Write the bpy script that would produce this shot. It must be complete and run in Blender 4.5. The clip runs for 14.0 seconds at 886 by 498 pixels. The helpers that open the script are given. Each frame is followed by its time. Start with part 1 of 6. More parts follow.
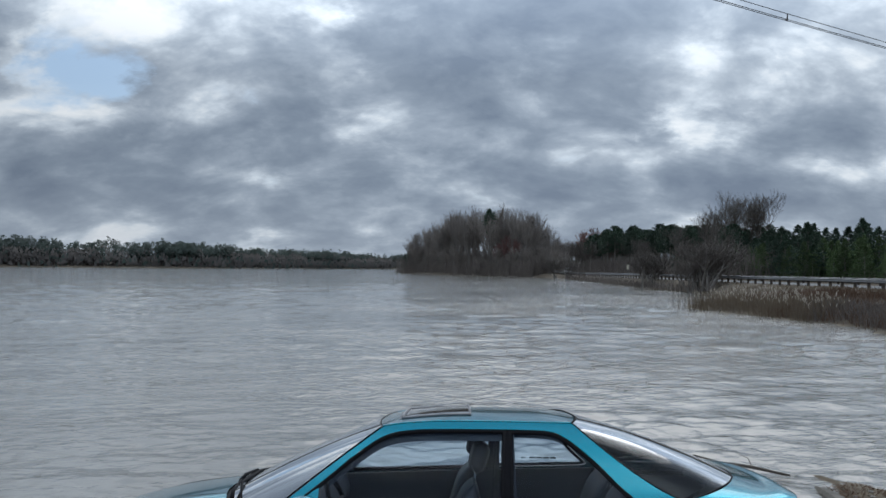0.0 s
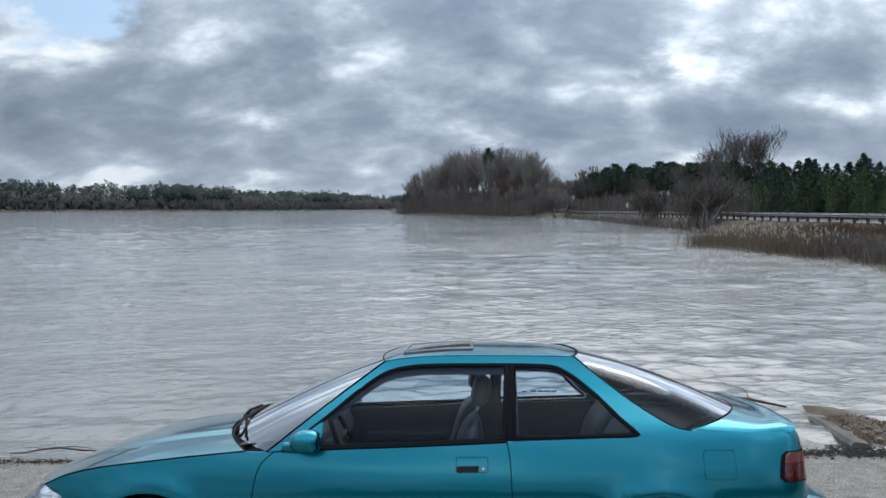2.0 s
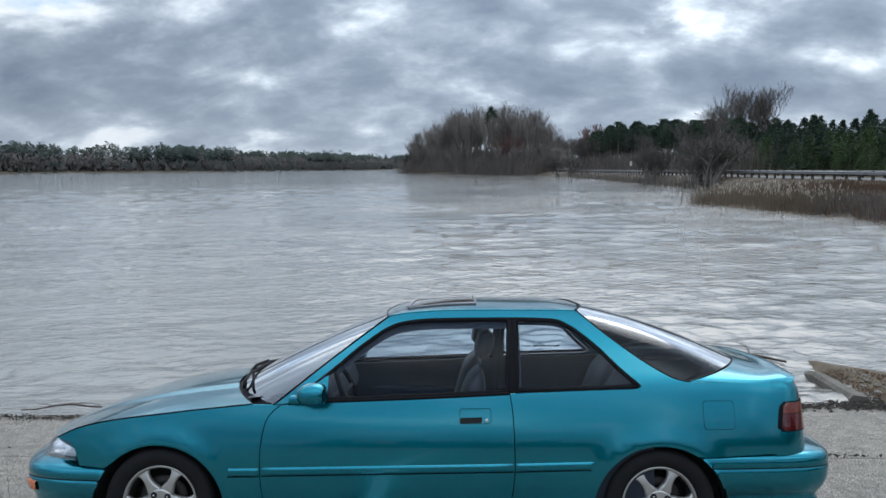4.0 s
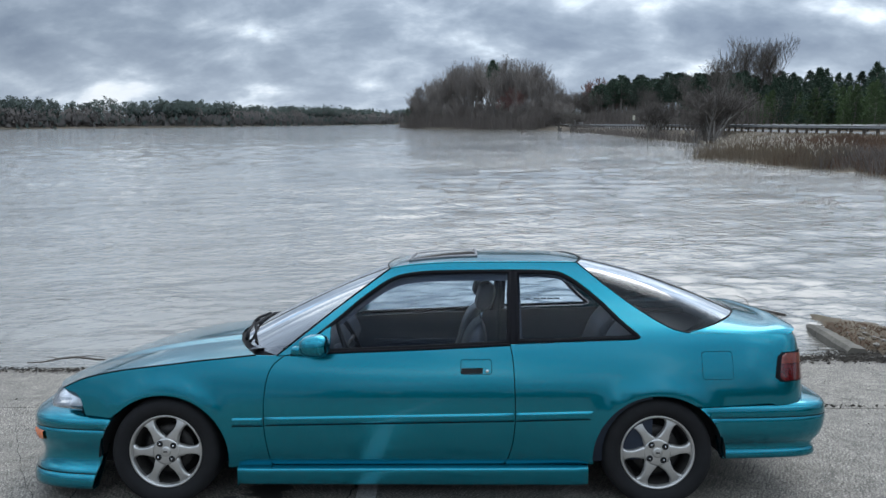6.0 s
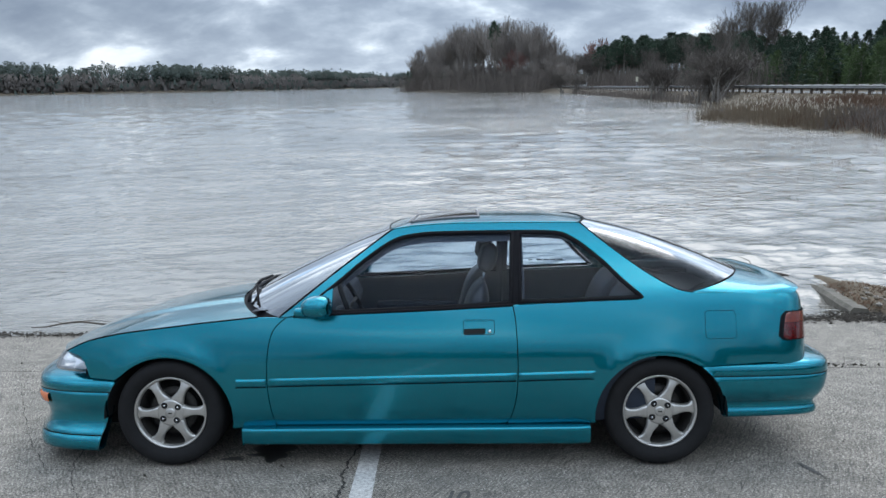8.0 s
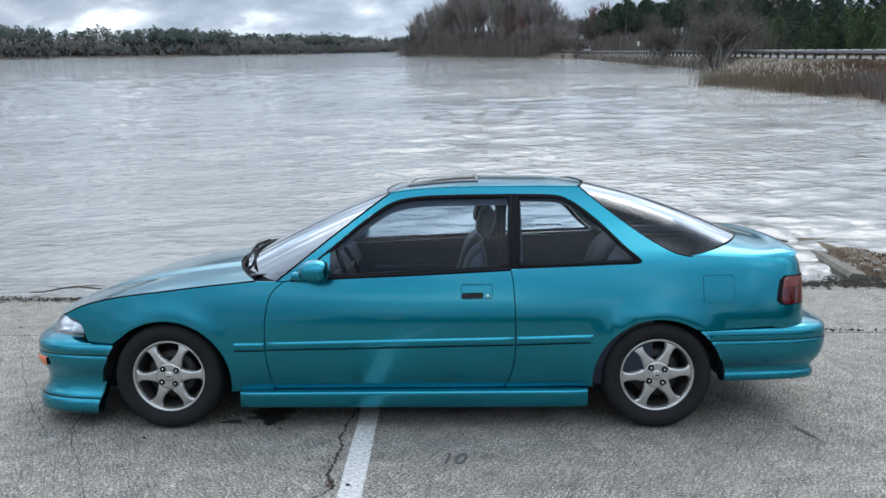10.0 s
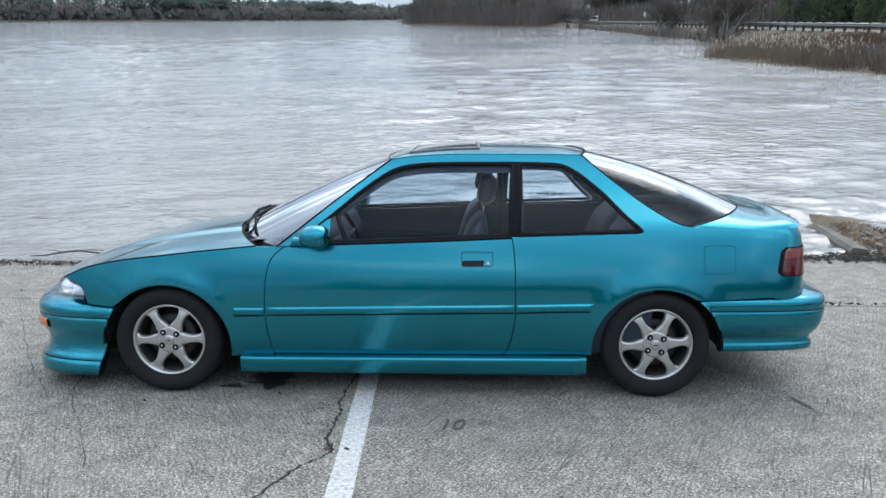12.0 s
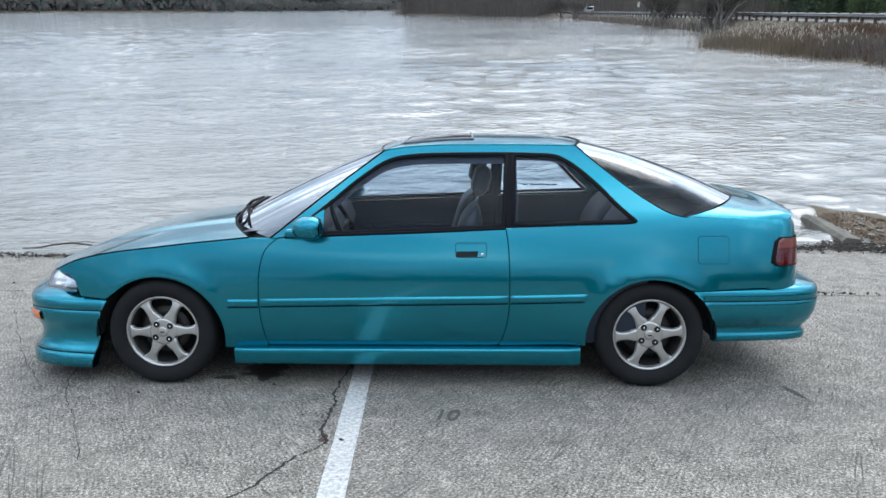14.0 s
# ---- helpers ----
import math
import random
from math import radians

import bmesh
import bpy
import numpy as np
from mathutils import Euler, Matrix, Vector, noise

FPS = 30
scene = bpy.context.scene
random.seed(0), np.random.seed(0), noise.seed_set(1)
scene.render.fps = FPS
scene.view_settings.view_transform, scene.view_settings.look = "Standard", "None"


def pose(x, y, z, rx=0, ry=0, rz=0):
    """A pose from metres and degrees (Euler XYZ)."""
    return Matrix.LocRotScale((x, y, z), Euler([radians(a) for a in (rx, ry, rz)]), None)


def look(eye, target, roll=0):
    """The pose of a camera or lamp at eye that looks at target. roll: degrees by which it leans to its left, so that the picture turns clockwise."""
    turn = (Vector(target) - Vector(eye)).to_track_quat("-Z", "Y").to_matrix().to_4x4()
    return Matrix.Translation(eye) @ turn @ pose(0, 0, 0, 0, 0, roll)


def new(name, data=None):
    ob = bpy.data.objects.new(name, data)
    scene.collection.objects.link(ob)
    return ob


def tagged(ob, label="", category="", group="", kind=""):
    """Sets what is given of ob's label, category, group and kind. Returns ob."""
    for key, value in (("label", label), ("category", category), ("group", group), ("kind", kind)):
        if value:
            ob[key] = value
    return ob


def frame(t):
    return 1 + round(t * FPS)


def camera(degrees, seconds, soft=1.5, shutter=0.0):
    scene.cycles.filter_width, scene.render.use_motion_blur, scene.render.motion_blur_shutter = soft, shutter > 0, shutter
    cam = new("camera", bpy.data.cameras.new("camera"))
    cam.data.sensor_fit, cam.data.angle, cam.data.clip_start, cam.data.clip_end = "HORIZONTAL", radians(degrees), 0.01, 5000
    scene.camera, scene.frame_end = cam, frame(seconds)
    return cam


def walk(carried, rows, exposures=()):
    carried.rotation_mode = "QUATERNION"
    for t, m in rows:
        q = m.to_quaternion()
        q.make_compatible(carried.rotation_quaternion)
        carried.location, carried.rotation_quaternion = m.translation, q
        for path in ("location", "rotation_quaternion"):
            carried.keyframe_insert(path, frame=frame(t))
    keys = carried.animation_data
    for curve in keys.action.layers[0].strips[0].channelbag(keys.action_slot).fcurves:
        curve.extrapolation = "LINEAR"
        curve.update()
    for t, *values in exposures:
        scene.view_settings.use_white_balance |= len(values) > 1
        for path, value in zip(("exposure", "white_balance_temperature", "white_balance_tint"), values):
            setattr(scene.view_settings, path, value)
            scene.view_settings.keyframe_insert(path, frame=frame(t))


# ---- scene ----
cam = camera(61.0, 14.0)
PATH = [
    (0, (0.249, -4.455, 2.135), (0.2214, -2.4559, 2.1843), 0.70),
    (0.5, (0.245, -4.385, 2.125), (0.2236, -2.3850, 2.1171), 0.59),
    (1, (0.243, -4.406, 2.123), (0.2237, -2.4065, 2.0772), 0.35),
    (1.5, (0.240, -4.408, 2.118), (0.2191, -2.4093, 2.0403), 0.27),
    (2, (0.240, -4.409, 2.107), (0.2157, -2.4125, 1.9971), 0.12),
    (2.5, (0.232, -4.423, 2.102), (0.2057, -2.4277, 1.9622), 0.25),
    (3, (0.239, -4.432, 2.098), (0.2099, -2.4389, 1.9340), -0.15),
    (5.5, (0.242, -4.435, 2.070), (0.2071, -2.4589, 1.7658), -0.25),
    (6, (0.243, -4.432, 2.067), (0.2068, -2.4604, 1.7340), -0.32),
    (6.5, (0.244, -4.427, 2.058), (0.2068, -2.4601, 1.6998), -0.49),
    (7, (0.244, -4.419, 2.049), (0.2045, -2.4566, 1.6652), -0.63),
    (7.5, (0.243, -4.413, 2.046), (0.2008, -2.4552, 1.6395), -0.73),
    (10, (0.250, -4.390, 2.026), (0.2089, -2.4574, 1.5133), -0.66),
    (10.5, (0.252, -4.385, 2.021), (0.2105, -2.4602, 1.4787), -0.45),
    (11, (0.250, -4.385, 2.013), (0.2093, -2.4657, 1.4521), -0.21),
    (11.5, (0.250, -4.388, 2.011), (0.2082, -2.4732, 1.4340), -0.01),
    (12, (0.251, -4.383, 2.006), (0.2073, -2.4715, 1.4182), 0.07),
    (12.5, (0.254, -4.384, 2.005), (0.2095, -2.4754, 1.4074), 0.03),
    (13, (0.254, -4.384, 2.004), (0.2130, -2.4779, 1.4005), -0.03),
    (13.5, (0.256, -4.380, 2.003), (0.2200, -2.4754, 1.3955), -0.03),
    (14, (0.252, -4.381, 2.003), (0.2238, -2.4762, 1.3933), 0.04),
]
walk(cam, [(t, look(eye, target, roll)) for t, eye, target, roll in PATH],
     exposures=[(0.0, 0.05), (0.6, 0.2), (3.0, 0.44), (6.5, 0.66), (10.0, 0.90), (12.0, 1.0), (14.0, 1.05)])

# ---- world, sun, exposure ----
SLOPE = 7.0          # the ramp falls towards the lake by this many degrees
WATER = -0.45        # lake level
RAMP = pose(0, 0, 0, -SLOPE, 0, 0)


class Nodes:
    """Short hand for building a node tree."""

    def __init__(self, tree):
        self.tree = tree
        tree.nodes.clear()

    def add(self, kind, ins=None):
        n = self.tree.nodes.new(kind)
        for k, v in (ins or {}).items():
            s = n.inputs[k]
            if isinstance(v, bpy.types.NodeSocket):
                self.tree.links.new(v, s)
            else:
                s.default_value = v
        return n

    def math(self, op, a, b=0.0, clamp=False):
        n = self.add("ShaderNodeMath", {0: a, 1: b})
        n.operation, n.use_clamp = op, clamp
        return n.outputs[0]

    def noise(self, vec, scale, detail=4.0, rough=0.5, distort=0.0):
        return self.add("ShaderNodeTexNoise", {"Vector": vec, "Scale": scale, "Detail": detail, "Roughness": rough, "Distortion": distort}).outputs["Fac"]

    def ramp(self, fac, stops):
        n = self.add("ShaderNodeValToRGB", {"Fac": fac})
        e = n.color_ramp.elements
        while len(e) < len(stops):
            e.new(0.5)
        for el, (p, c) in zip(e, stops):
            el.position = p
            el.color = (*c, 1.0) if len(c) == 3 else c
        return n.outputs["Color"]

    def mix(self, fac, a, b, blend="MIX"):
        n = self.add("ShaderNodeMix")
        n.data_type, n.blend_type = "RGBA", blend
        if isinstance(fac, bpy.types.NodeSocket):
            self.tree.links.new(fac, n.inputs[0])
        else:
            n.inputs[0].default_value = fac
        for i, v in ((6, a), (7, b)):
            if isinstance(v, bpy.types.NodeSocket):
                self.tree.links.new(v, n.inputs[i])
            else:
                n.inputs[i].default_value = (*v, 1.0) if len(v) == 3 else v
        return n.outputs[2]


SUN_ELEV, SUN_AZ = radians(48), radians(14)   # ahead of the car, a little to its tail side

world = bpy.data.worlds.new("overcast_sky")
scene.world = world
world.use_nodes = True
W = Nodes(world.node_tree)
sky = W.add("ShaderNodeTexSky")
sky.sky_type, sky.sun_disc, sky.sun_elevation, sky.sun_rotation, sky.dust_density = "NISHITA", False, SUN_ELEV, SUN_AZ, 1.5
gen = W.add("ShaderNodeTexCoord").outputs["Generated"]
sep = W.add("ShaderNodeSeparateXYZ", {0: gen})
up = W.math("ADD", W.math("MAXIMUM", sep.outputs[2], 0.0), 0.50)
flat = W.add("ShaderNodeCombineXYZ", {0: W.math("DIVIDE", sep.outputs[0], up), 1: W.math("DIVIDE", sep.outputs[1], up), 2: 0.0}).outputs[0]
moved = W.add("ShaderNodeMapping", {"Vector": flat, "Location": (4.3, 1.7, 0.0), "Scale": (1.0, 1.3, 1.0)}).outputs[0]
big = W.noise(moved, 2.2, 3.0, 0.5, 0.3)
mid = W.noise(moved, 5.0, 14.0, 0.54, 0.25)
warp = W.add("ShaderNodeTexNoise", {"Vector": moved, "Scale": 9.0, "Detail": 5.0, "Roughness": 0.6}).outputs["Color"]
bent = W.add("ShaderNodeMix", {0: 0.07})
bent.data_type = "RGBA"
bent.blend_type = "ADD"
W.tree.links.new(moved, bent.inputs[6])
W.tree.links.new(warp, bent.inputs[7])
puff = W.add("ShaderNodeTexVoronoi", {"Vector": bent.outputs[2], "Scale": 5.0, "Detail": 4.0, "Roughness": 0.6})
puff.feature = "SMOOTH_F1"
puff.inputs["Smoothness"].default_value = 0.35
body = W.math("ADD", W.math("ADD", W.math("MULTIPLY", big, 0.42), W.math("MULTIPLY", mid, 0.54)), W.math("MULTIPLY", puff.outputs["Distance"], 0.09))
body = W.math("ADD", W.math("MULTIPLY", W.math("SUBTRACT", body, 0.515), 1.15), 0.440)
# thick and thin parts of the cloud deck ahead: bearing and height (as tangents), their spreads, thickness
ahead = W.math("GREATER_THAN", sep.outputs[1], 0.05)
ragged = W.add("ShaderNodeSeparateColor", {0: warp})
bearing = W.math("ADD", W.math("DIVIDE", sep.outputs[0], W.math("MAXIMUM", sep.outputs[1], 0.05)), W.math("MULTIPLY", W.math("SUBTRACT", ragged.outputs[0], 0.5), 0.22))
rise = W.math("ADD", W.math("DIVIDE", sep.outputs[2], W.math("MAXIMUM", sep.outputs[1], 0.05)), W.math("MULTIPLY", W.math("SUBTRACT", ragged.outputs[1], 0.5), 0.10))
DECK = [(-0.18, 0.325, 0.05, 0.05, -0.12), (-0.14, 0.28, 0.03, 0.03, -0.08), (0.058, 0.29, 0.06, 0.035, -0.13), (-0.11, 0.19, 0.16, 0.025, -0.08), (0.32, 0.185, 0.075, 0.04, -0.14), (0.45, 0.295, 0.07, 0.04, -0.11),
        (0.51, 0.135, 0.10, 0.02, -0.09), (-0.45, 0.19, 0.16, 0.022, -0.11), (-0.59, 0.285, 0.04, 0.07, -0.13), (-0.48, 0.14, 0.19, 0.035, 0.07), (0.47, 0.20, 0.10, 0.035, 0.08), (0.155, 0.24, 0.11, 0.06, 0.05),
        (-0.30, 0.26, 0.12, 0.045, 0.04), (-0.08, 0.125, 0.16, 0.03, 0.03), (-0.40, 0.075, 0.25, 0.018, 0.05), (0.25, 0.185, 0.03, 0.022, 0.08), (-0.25, 0.035, 0.02, 0.012, -0.06), (0.30, 0.09, 0.10, 0.02, 0.03), (-0.215, 0.20, 0.055, 0.035, 0.13), (-0.05, 0.34, 0.07, 0.06, 0.06), (0.17, 0.31, 0.10, 0.09, 0.09), (0.16, 0.12, 0.28, 0.035, 0.06), (-0.40, 0.325, 0.12, 0.04, -0.07)]
for b0, r0, sb, sr, amount in DECK:
    qb = W.math("POWER", W.math("ABSOLUTE", W.math("DIVIDE", W.math("SUBTRACT", bearing, b0), sb)), 2.0)
    qr = W.math("POWER", W.math("ABSOLUTE", W.math("DIVIDE", W.math("SUBTRACT", rise, r0), sr)), 2.0)
    bell = W.math("MULTIPLY", W.math("POWER", 2.718, W.math("MULTIPLY", W.math("ADD", qb, qr), -1.0)), W.math("MULTIPLY", ahead, amount * 0.80))
    body = W.math("ADD", body, bell)
cloud = W.ramp(body, [(0.35, (0.74, 0.79, 0.84)), (0.395, (0.63, 0.695, 0.76)), (0.43, (0.49, 0.565, 0.65)), (0.475, (0.365, 0.43, 0.51)), (0.52, (0.285, 0.345, 0.425)), (0.59, (0.215, 0.268, 0.342)), (0.70, (0.155, 0.20, 0.27))])
blue = W.mix(1.0, sky.outputs[0], (0.12, 0.12, 0.12), "MULTIPLY")
gap_b = W.math("POWER", W.math("ABSOLUTE", W.math("DIVIDE", W.math("SUBTRACT", bearing, -0.50), 0.095)), 2.0)
gap_r = W.math("POWER", W.math("ABSOLUTE", W.math("DIVIDE", W.math("SUBTRACT", rise, 0.255), 0.042)), 2.0)
gap = W.math("MULTIPLY", W.math("POWER", 2.718, W.math("MULTIPLY", W.math("ADD", gap_b, gap_r), -1.0)), ahead)
hole = W.ramp(W.math("ADD", gap, W.math("MULTIPLY", W.math("SUBTRACT", 0.5, mid), 1.6)), [(0.26, (0, 0, 0)), (0.70, (0.95, 0.95, 0.95))])
clouds = W.mix(hole, cloud, W.mix(0.6, blue, (0.30, 0.47, 0.68)))
low = W.math("SUBTRACT", 1.0, W.math("MULTIPLY", W.math("MAXIMUM", sep.outputs[2], 0.0), 9.0), True)
veil = W.mix(W.math("MULTIPLY", low, 0.35), clouds, (0.38, 0.44, 0.52))
# the deck is brighter overhead and round the hidden sun
high = W.math("MAXIMUM", sep.outputs[2], 0.0)
toward = W.add("ShaderNodeVectorMath", {0: gen, 1: (math.sin(SUN_AZ) * math.cos(SUN_ELEV), math.cos(SUN_AZ) * math.cos(SUN_ELEV), math.sin(SUN_ELEV))})
toward.operation = "DOT_PRODUCT"
glow = W.math("POWER", W.math("MAXIMUM", toward.outputs["Value"], 0.0), 4.0)
power = W.math("ADD", W.math("ADD", 0.80, W.math("MULTIPLY", W.math("DIVIDE", W.math("SUBTRACT", high, 0.24), 0.36, True), 1.5)), W.math("MULTIPLY", glow, 0.9))
W.add("ShaderNodeOutputWorld", {"Surface": W.add("ShaderNodeBackground", {"Color": veil, "Strength": power}).outputs[0]})

sun = new("sun", bpy.data.lights.new("sun", "SUN"))
sun.data.energy, sun.data.angle, sun.data.color = 0.8, radians(46), (1.0, 0.96, 0.9)
d = Vector((math.sin(SUN_AZ) * math.cos(SUN_ELEV), math.cos(SUN_AZ) * math.cos(SUN_ELEV), math.sin(SUN_ELEV)))
sun.matrix_world = look(d * 50, (0, 0, 0))
scene.view_settings.exposure = 0.0

# ---- materials ----
def surface(name, colour, rough=0.6, metal=0.0, scale=8.0, vary=0.15, fine=60.0, bump=0.0, bump_dist=0.01, coat=0.0, spec=0.5, tint=None, random_tint=0.0, space="Object"):
    """A painted, stained or grown surface: two scales of mottling, a fine relief, and a shift from thing to thing."""
    m = bpy.data.materials.new(name)
    m.use_nodes = True
    N = Nodes(m.node_tree)
    co = N.add("ShaderNodeTexCoord").outputs[space]
    broad = N.noise(co, scale, 5.0, 0.6)
    grain = N.noise(co, fine, 3.0, 0.6)
    both = N.math("ADD", N.math("MULTIPLY", broad, 0.65), N.math("MULTIPLY", grain, 0.35))
    dark = tuple(c * (1 - vary) for c in colour)
    light = tuple(min(c * (1 + vary), 1) for c in (tint or colour))
    col = N.ramp(both, [(0.32, dark), (0.68, light)])
    if random_tint:
        shift = N.add("ShaderNodeObjectInfo").outputs["Random"]
        hsv = N.add("ShaderNodeHueSaturation", {"Color": col, "Hue": 0.5, "Value": N.math("ADD", N.math("MULTIPLY", shift, random_tint), 1 - random_tint / 2)})
        col = hsv.outputs[0]
    ins = {"Base Color": col, "Roughness": N.math("ADD", N.math("MULTIPLY", both, 0.16), rough - 0.08, True), "Metallic": metal, "Specular IOR Level": spec, "Coat Weight": coat, "Coat Roughness": 0.04}
    if bump:
        ins["Normal"] = N.add("ShaderNodeBump", {"Height": both, "Strength": bump, "Distance": bump_dist}).outputs[0]
    b = N.add("ShaderNodeBsdfPrincipled", ins)
    N.add("ShaderNodeOutputMaterial", {"Surface": b.outputs[0]})
    return m


def glass(name, tint, gloss_rough=0.02, strength=1.0, curve_=None):
    """Thin tinted glass: what lies behind it, dimmed, and a mirror sheen that grows at grazing angles."""
    m = bpy.data.materials.new(name)
    m.use_nodes = True
    N = Nodes(m.node_tree)
    see = N.add("ShaderNodeBsdfTransparent", {"Color": (*tint, 1)})
    gloss = N.add("ShaderNodeBsdfGlossy", {"Color": (0.95, 0.97, 1.0, 1), "Roughness": gloss_rough})
    fres = N.add("ShaderNodeFresnel", {"IOR": 1.5})
    amount = N.math("MULTIPLY", fres.outputs[0], strength, True)
    if curve_:
        amount = N.ramp(fres.outputs[0], [(p, (v, v, v)) for p, v in curve_])
    mixed = N.add("ShaderNodeMixShader", {0: amount, 1: see.outputs[0], 2: gloss.outputs[0]})
    N.add("ShaderNodeOutputMaterial", {"Surface": mixed.outputs[0]})
    return m


def teal_paint():
    m = bpy.data.materials.new("teal_metallic_paint")
    m.use_nodes = True
    N = Nodes(m.node_tree)
    co = N.add("ShaderNodeTexCoord").outputs["Object"]
    flake = N.add("ShaderNodeTexVoronoi", {"Vector": co, "Scale": 900.0}).outputs["Color"]
    dirt = N.noise(co, 3.0, 6.0, 0.6)
    base = N.mix(N.math("MULTIPLY", dirt, 0.25), (0.0, 0.207, 0.278), (0.002, 0.221, 0.294))
    base = N.mix(0.04, base, flake, "SOFT_LIGHT")
    rough = N.math("ADD", N.math("MULTIPLY", dirt, 0.06), 0.18)
    peel = N.add("ShaderNodeBump", {"Height": N.noise(co, 160.0, 2.0), "Strength": 0.015, "Distance": 0.002}).outputs[0]
    b = N.add("ShaderNodeBsdfPrincipled", {"Base Color": base, "Metallic": 0.92, "Roughness": rough, "Coat Weight": 0.7, "Coat IOR": 1.5, "Coat Roughness": 0.02, "Coat Normal": peel, "Normal": peel})
    N.add("ShaderNodeOutputMaterial", {"Surface": b.outputs[0]})
    return m


def concrete(name):
    """Weathered concrete, scored in a herringbone that meets at the white line, with grit, pale and dark blotches."""
    m = bpy.data.materials.new(name)
    m.use_nodes = True
    N = Nodes(m.node_tree)
    co = N.add("ShaderNodeTexCoord").outputs["Object"]
    axes = N.add("ShaderNodeSeparateXYZ", {0: co})
    side = N.math("ABSOLUTE", N.math("ADD", axes.outputs[0], 0.2))
    c, k = math.cos(radians(27)), math.sin(radians(27))
    across = N.math("SUBTRACT", N.math("MULTIPLY", side, c), N.math("MULTIPLY", axes.outputs[1], k))
    along = N.math("ADD", N.math("MULTIPLY", side, k), N.math("MULTIPLY", axes.outputs[1], c))
    scored = lambda a, b: N.add("ShaderNodeCombineXYZ", {0: N.math("MULTIPLY", across, a), 1: N.math("MULTIPLY", along, b), 2: 0.0}).outputs[0]
    strokes = N.noise(scored(1.0, 0.14), 95.0, 3.0, 0.6, 0.2)
    score = N.math("ABSOLUTE", N.math("SUBTRACT", N.noise(scored(1.0, 0.035), 17.0, 2.0, 0.5, 0.2), 0.5))
    blot = N.noise(co, 0.9, 6.0, 0.62)
    mott = N.noise(co, 6.5, 6.0, 0.7)
    grit = N.noise(co, 80.0, 4.0, 0.7)
    chips = N.add("ShaderNodeTexVoronoi", {"Vector": co, "Scale": 75.0})
    speck = N.add("ShaderNodeTexVoronoi", {"Vector": co, "Scale": 42.0}).outputs["Distance"]
    h = N.math("ADD", N.math("MULTIPLY", strokes, 0.22), N.math("ADD", N.math("MULTIPLY", grit, 0.60), N.math("MULTIPLY", mott, 0.19)))
    col = N.ramp(h, [(0.39, (0.032, 0.029, 0.026)), (0.455, (0.105, 0.096, 0.084)), (0.51, (0.205, 0.185, 0.159)), (0.56, (0.325, 0.295, 0.254)), (0.63, (0.57, 0.52, 0.455))])
    col = N.mix(N.ramp(blot, [(0.46, (0, 0, 0)), (0.68, (0.32, 0.32, 0.32))]), col, (0.30, 0.272, 0.228))
    col = N.mix(N.ramp(N.noise(co, 0.45, 5.0, 0.6), [(0.50, (0, 0, 0)), (0.68, (0.36, 0.36, 0.36))]), col, (0.085, 0.082, 0.078))
    col = N.mix(N.ramp(speck, [(0.05, (0.75, 0.75, 0.75)), (0.17, (0, 0, 0))]), col, (0.045, 0.042, 0.040))
    flint = N.math("MULTIPLY", N.math("LESS_THAN", chips.outputs["Distance"], 0.22), N.math("GREATER_THAN", N.add("ShaderNodeSeparateColor", {0: chips.outputs["Color"]}).outputs[0], 0.80))
    col = N.mix(N.math("MULTIPLY", flint, 0.6), col, (0.68, 0.66, 0.62))
    worn = N.ramp(N.noise(co, 1.7, 4.0, 0.6), [(0.50, (0, 0, 0)), (0.64, (0.8, 0.8, 0.8))])
    line = N.math("MULTIPLY", N.ramp(score, [(0.004, (1, 1, 1)), (0.014, (0, 0, 0))]), worn)
    col = N.mix(line, col, (0.045, 0.042, 0.038))
    relief = N.math("SUBTRACT", h, N.math("MULTIPLY", line, 0.3))
    bump = N.add("ShaderNodeBump", {"Height": relief, "Strength": 1.0, "Distance": 0.009}).outputs[0]
    b = N.add("ShaderNodeBsdfPrincipled", {"Base Color": col, "Roughness": 0.85, "Normal": bump, "Specular IOR Level": 0.35})
    N.add("ShaderNodeOutputMaterial", {"Surface": b.outputs[0]})
    return m


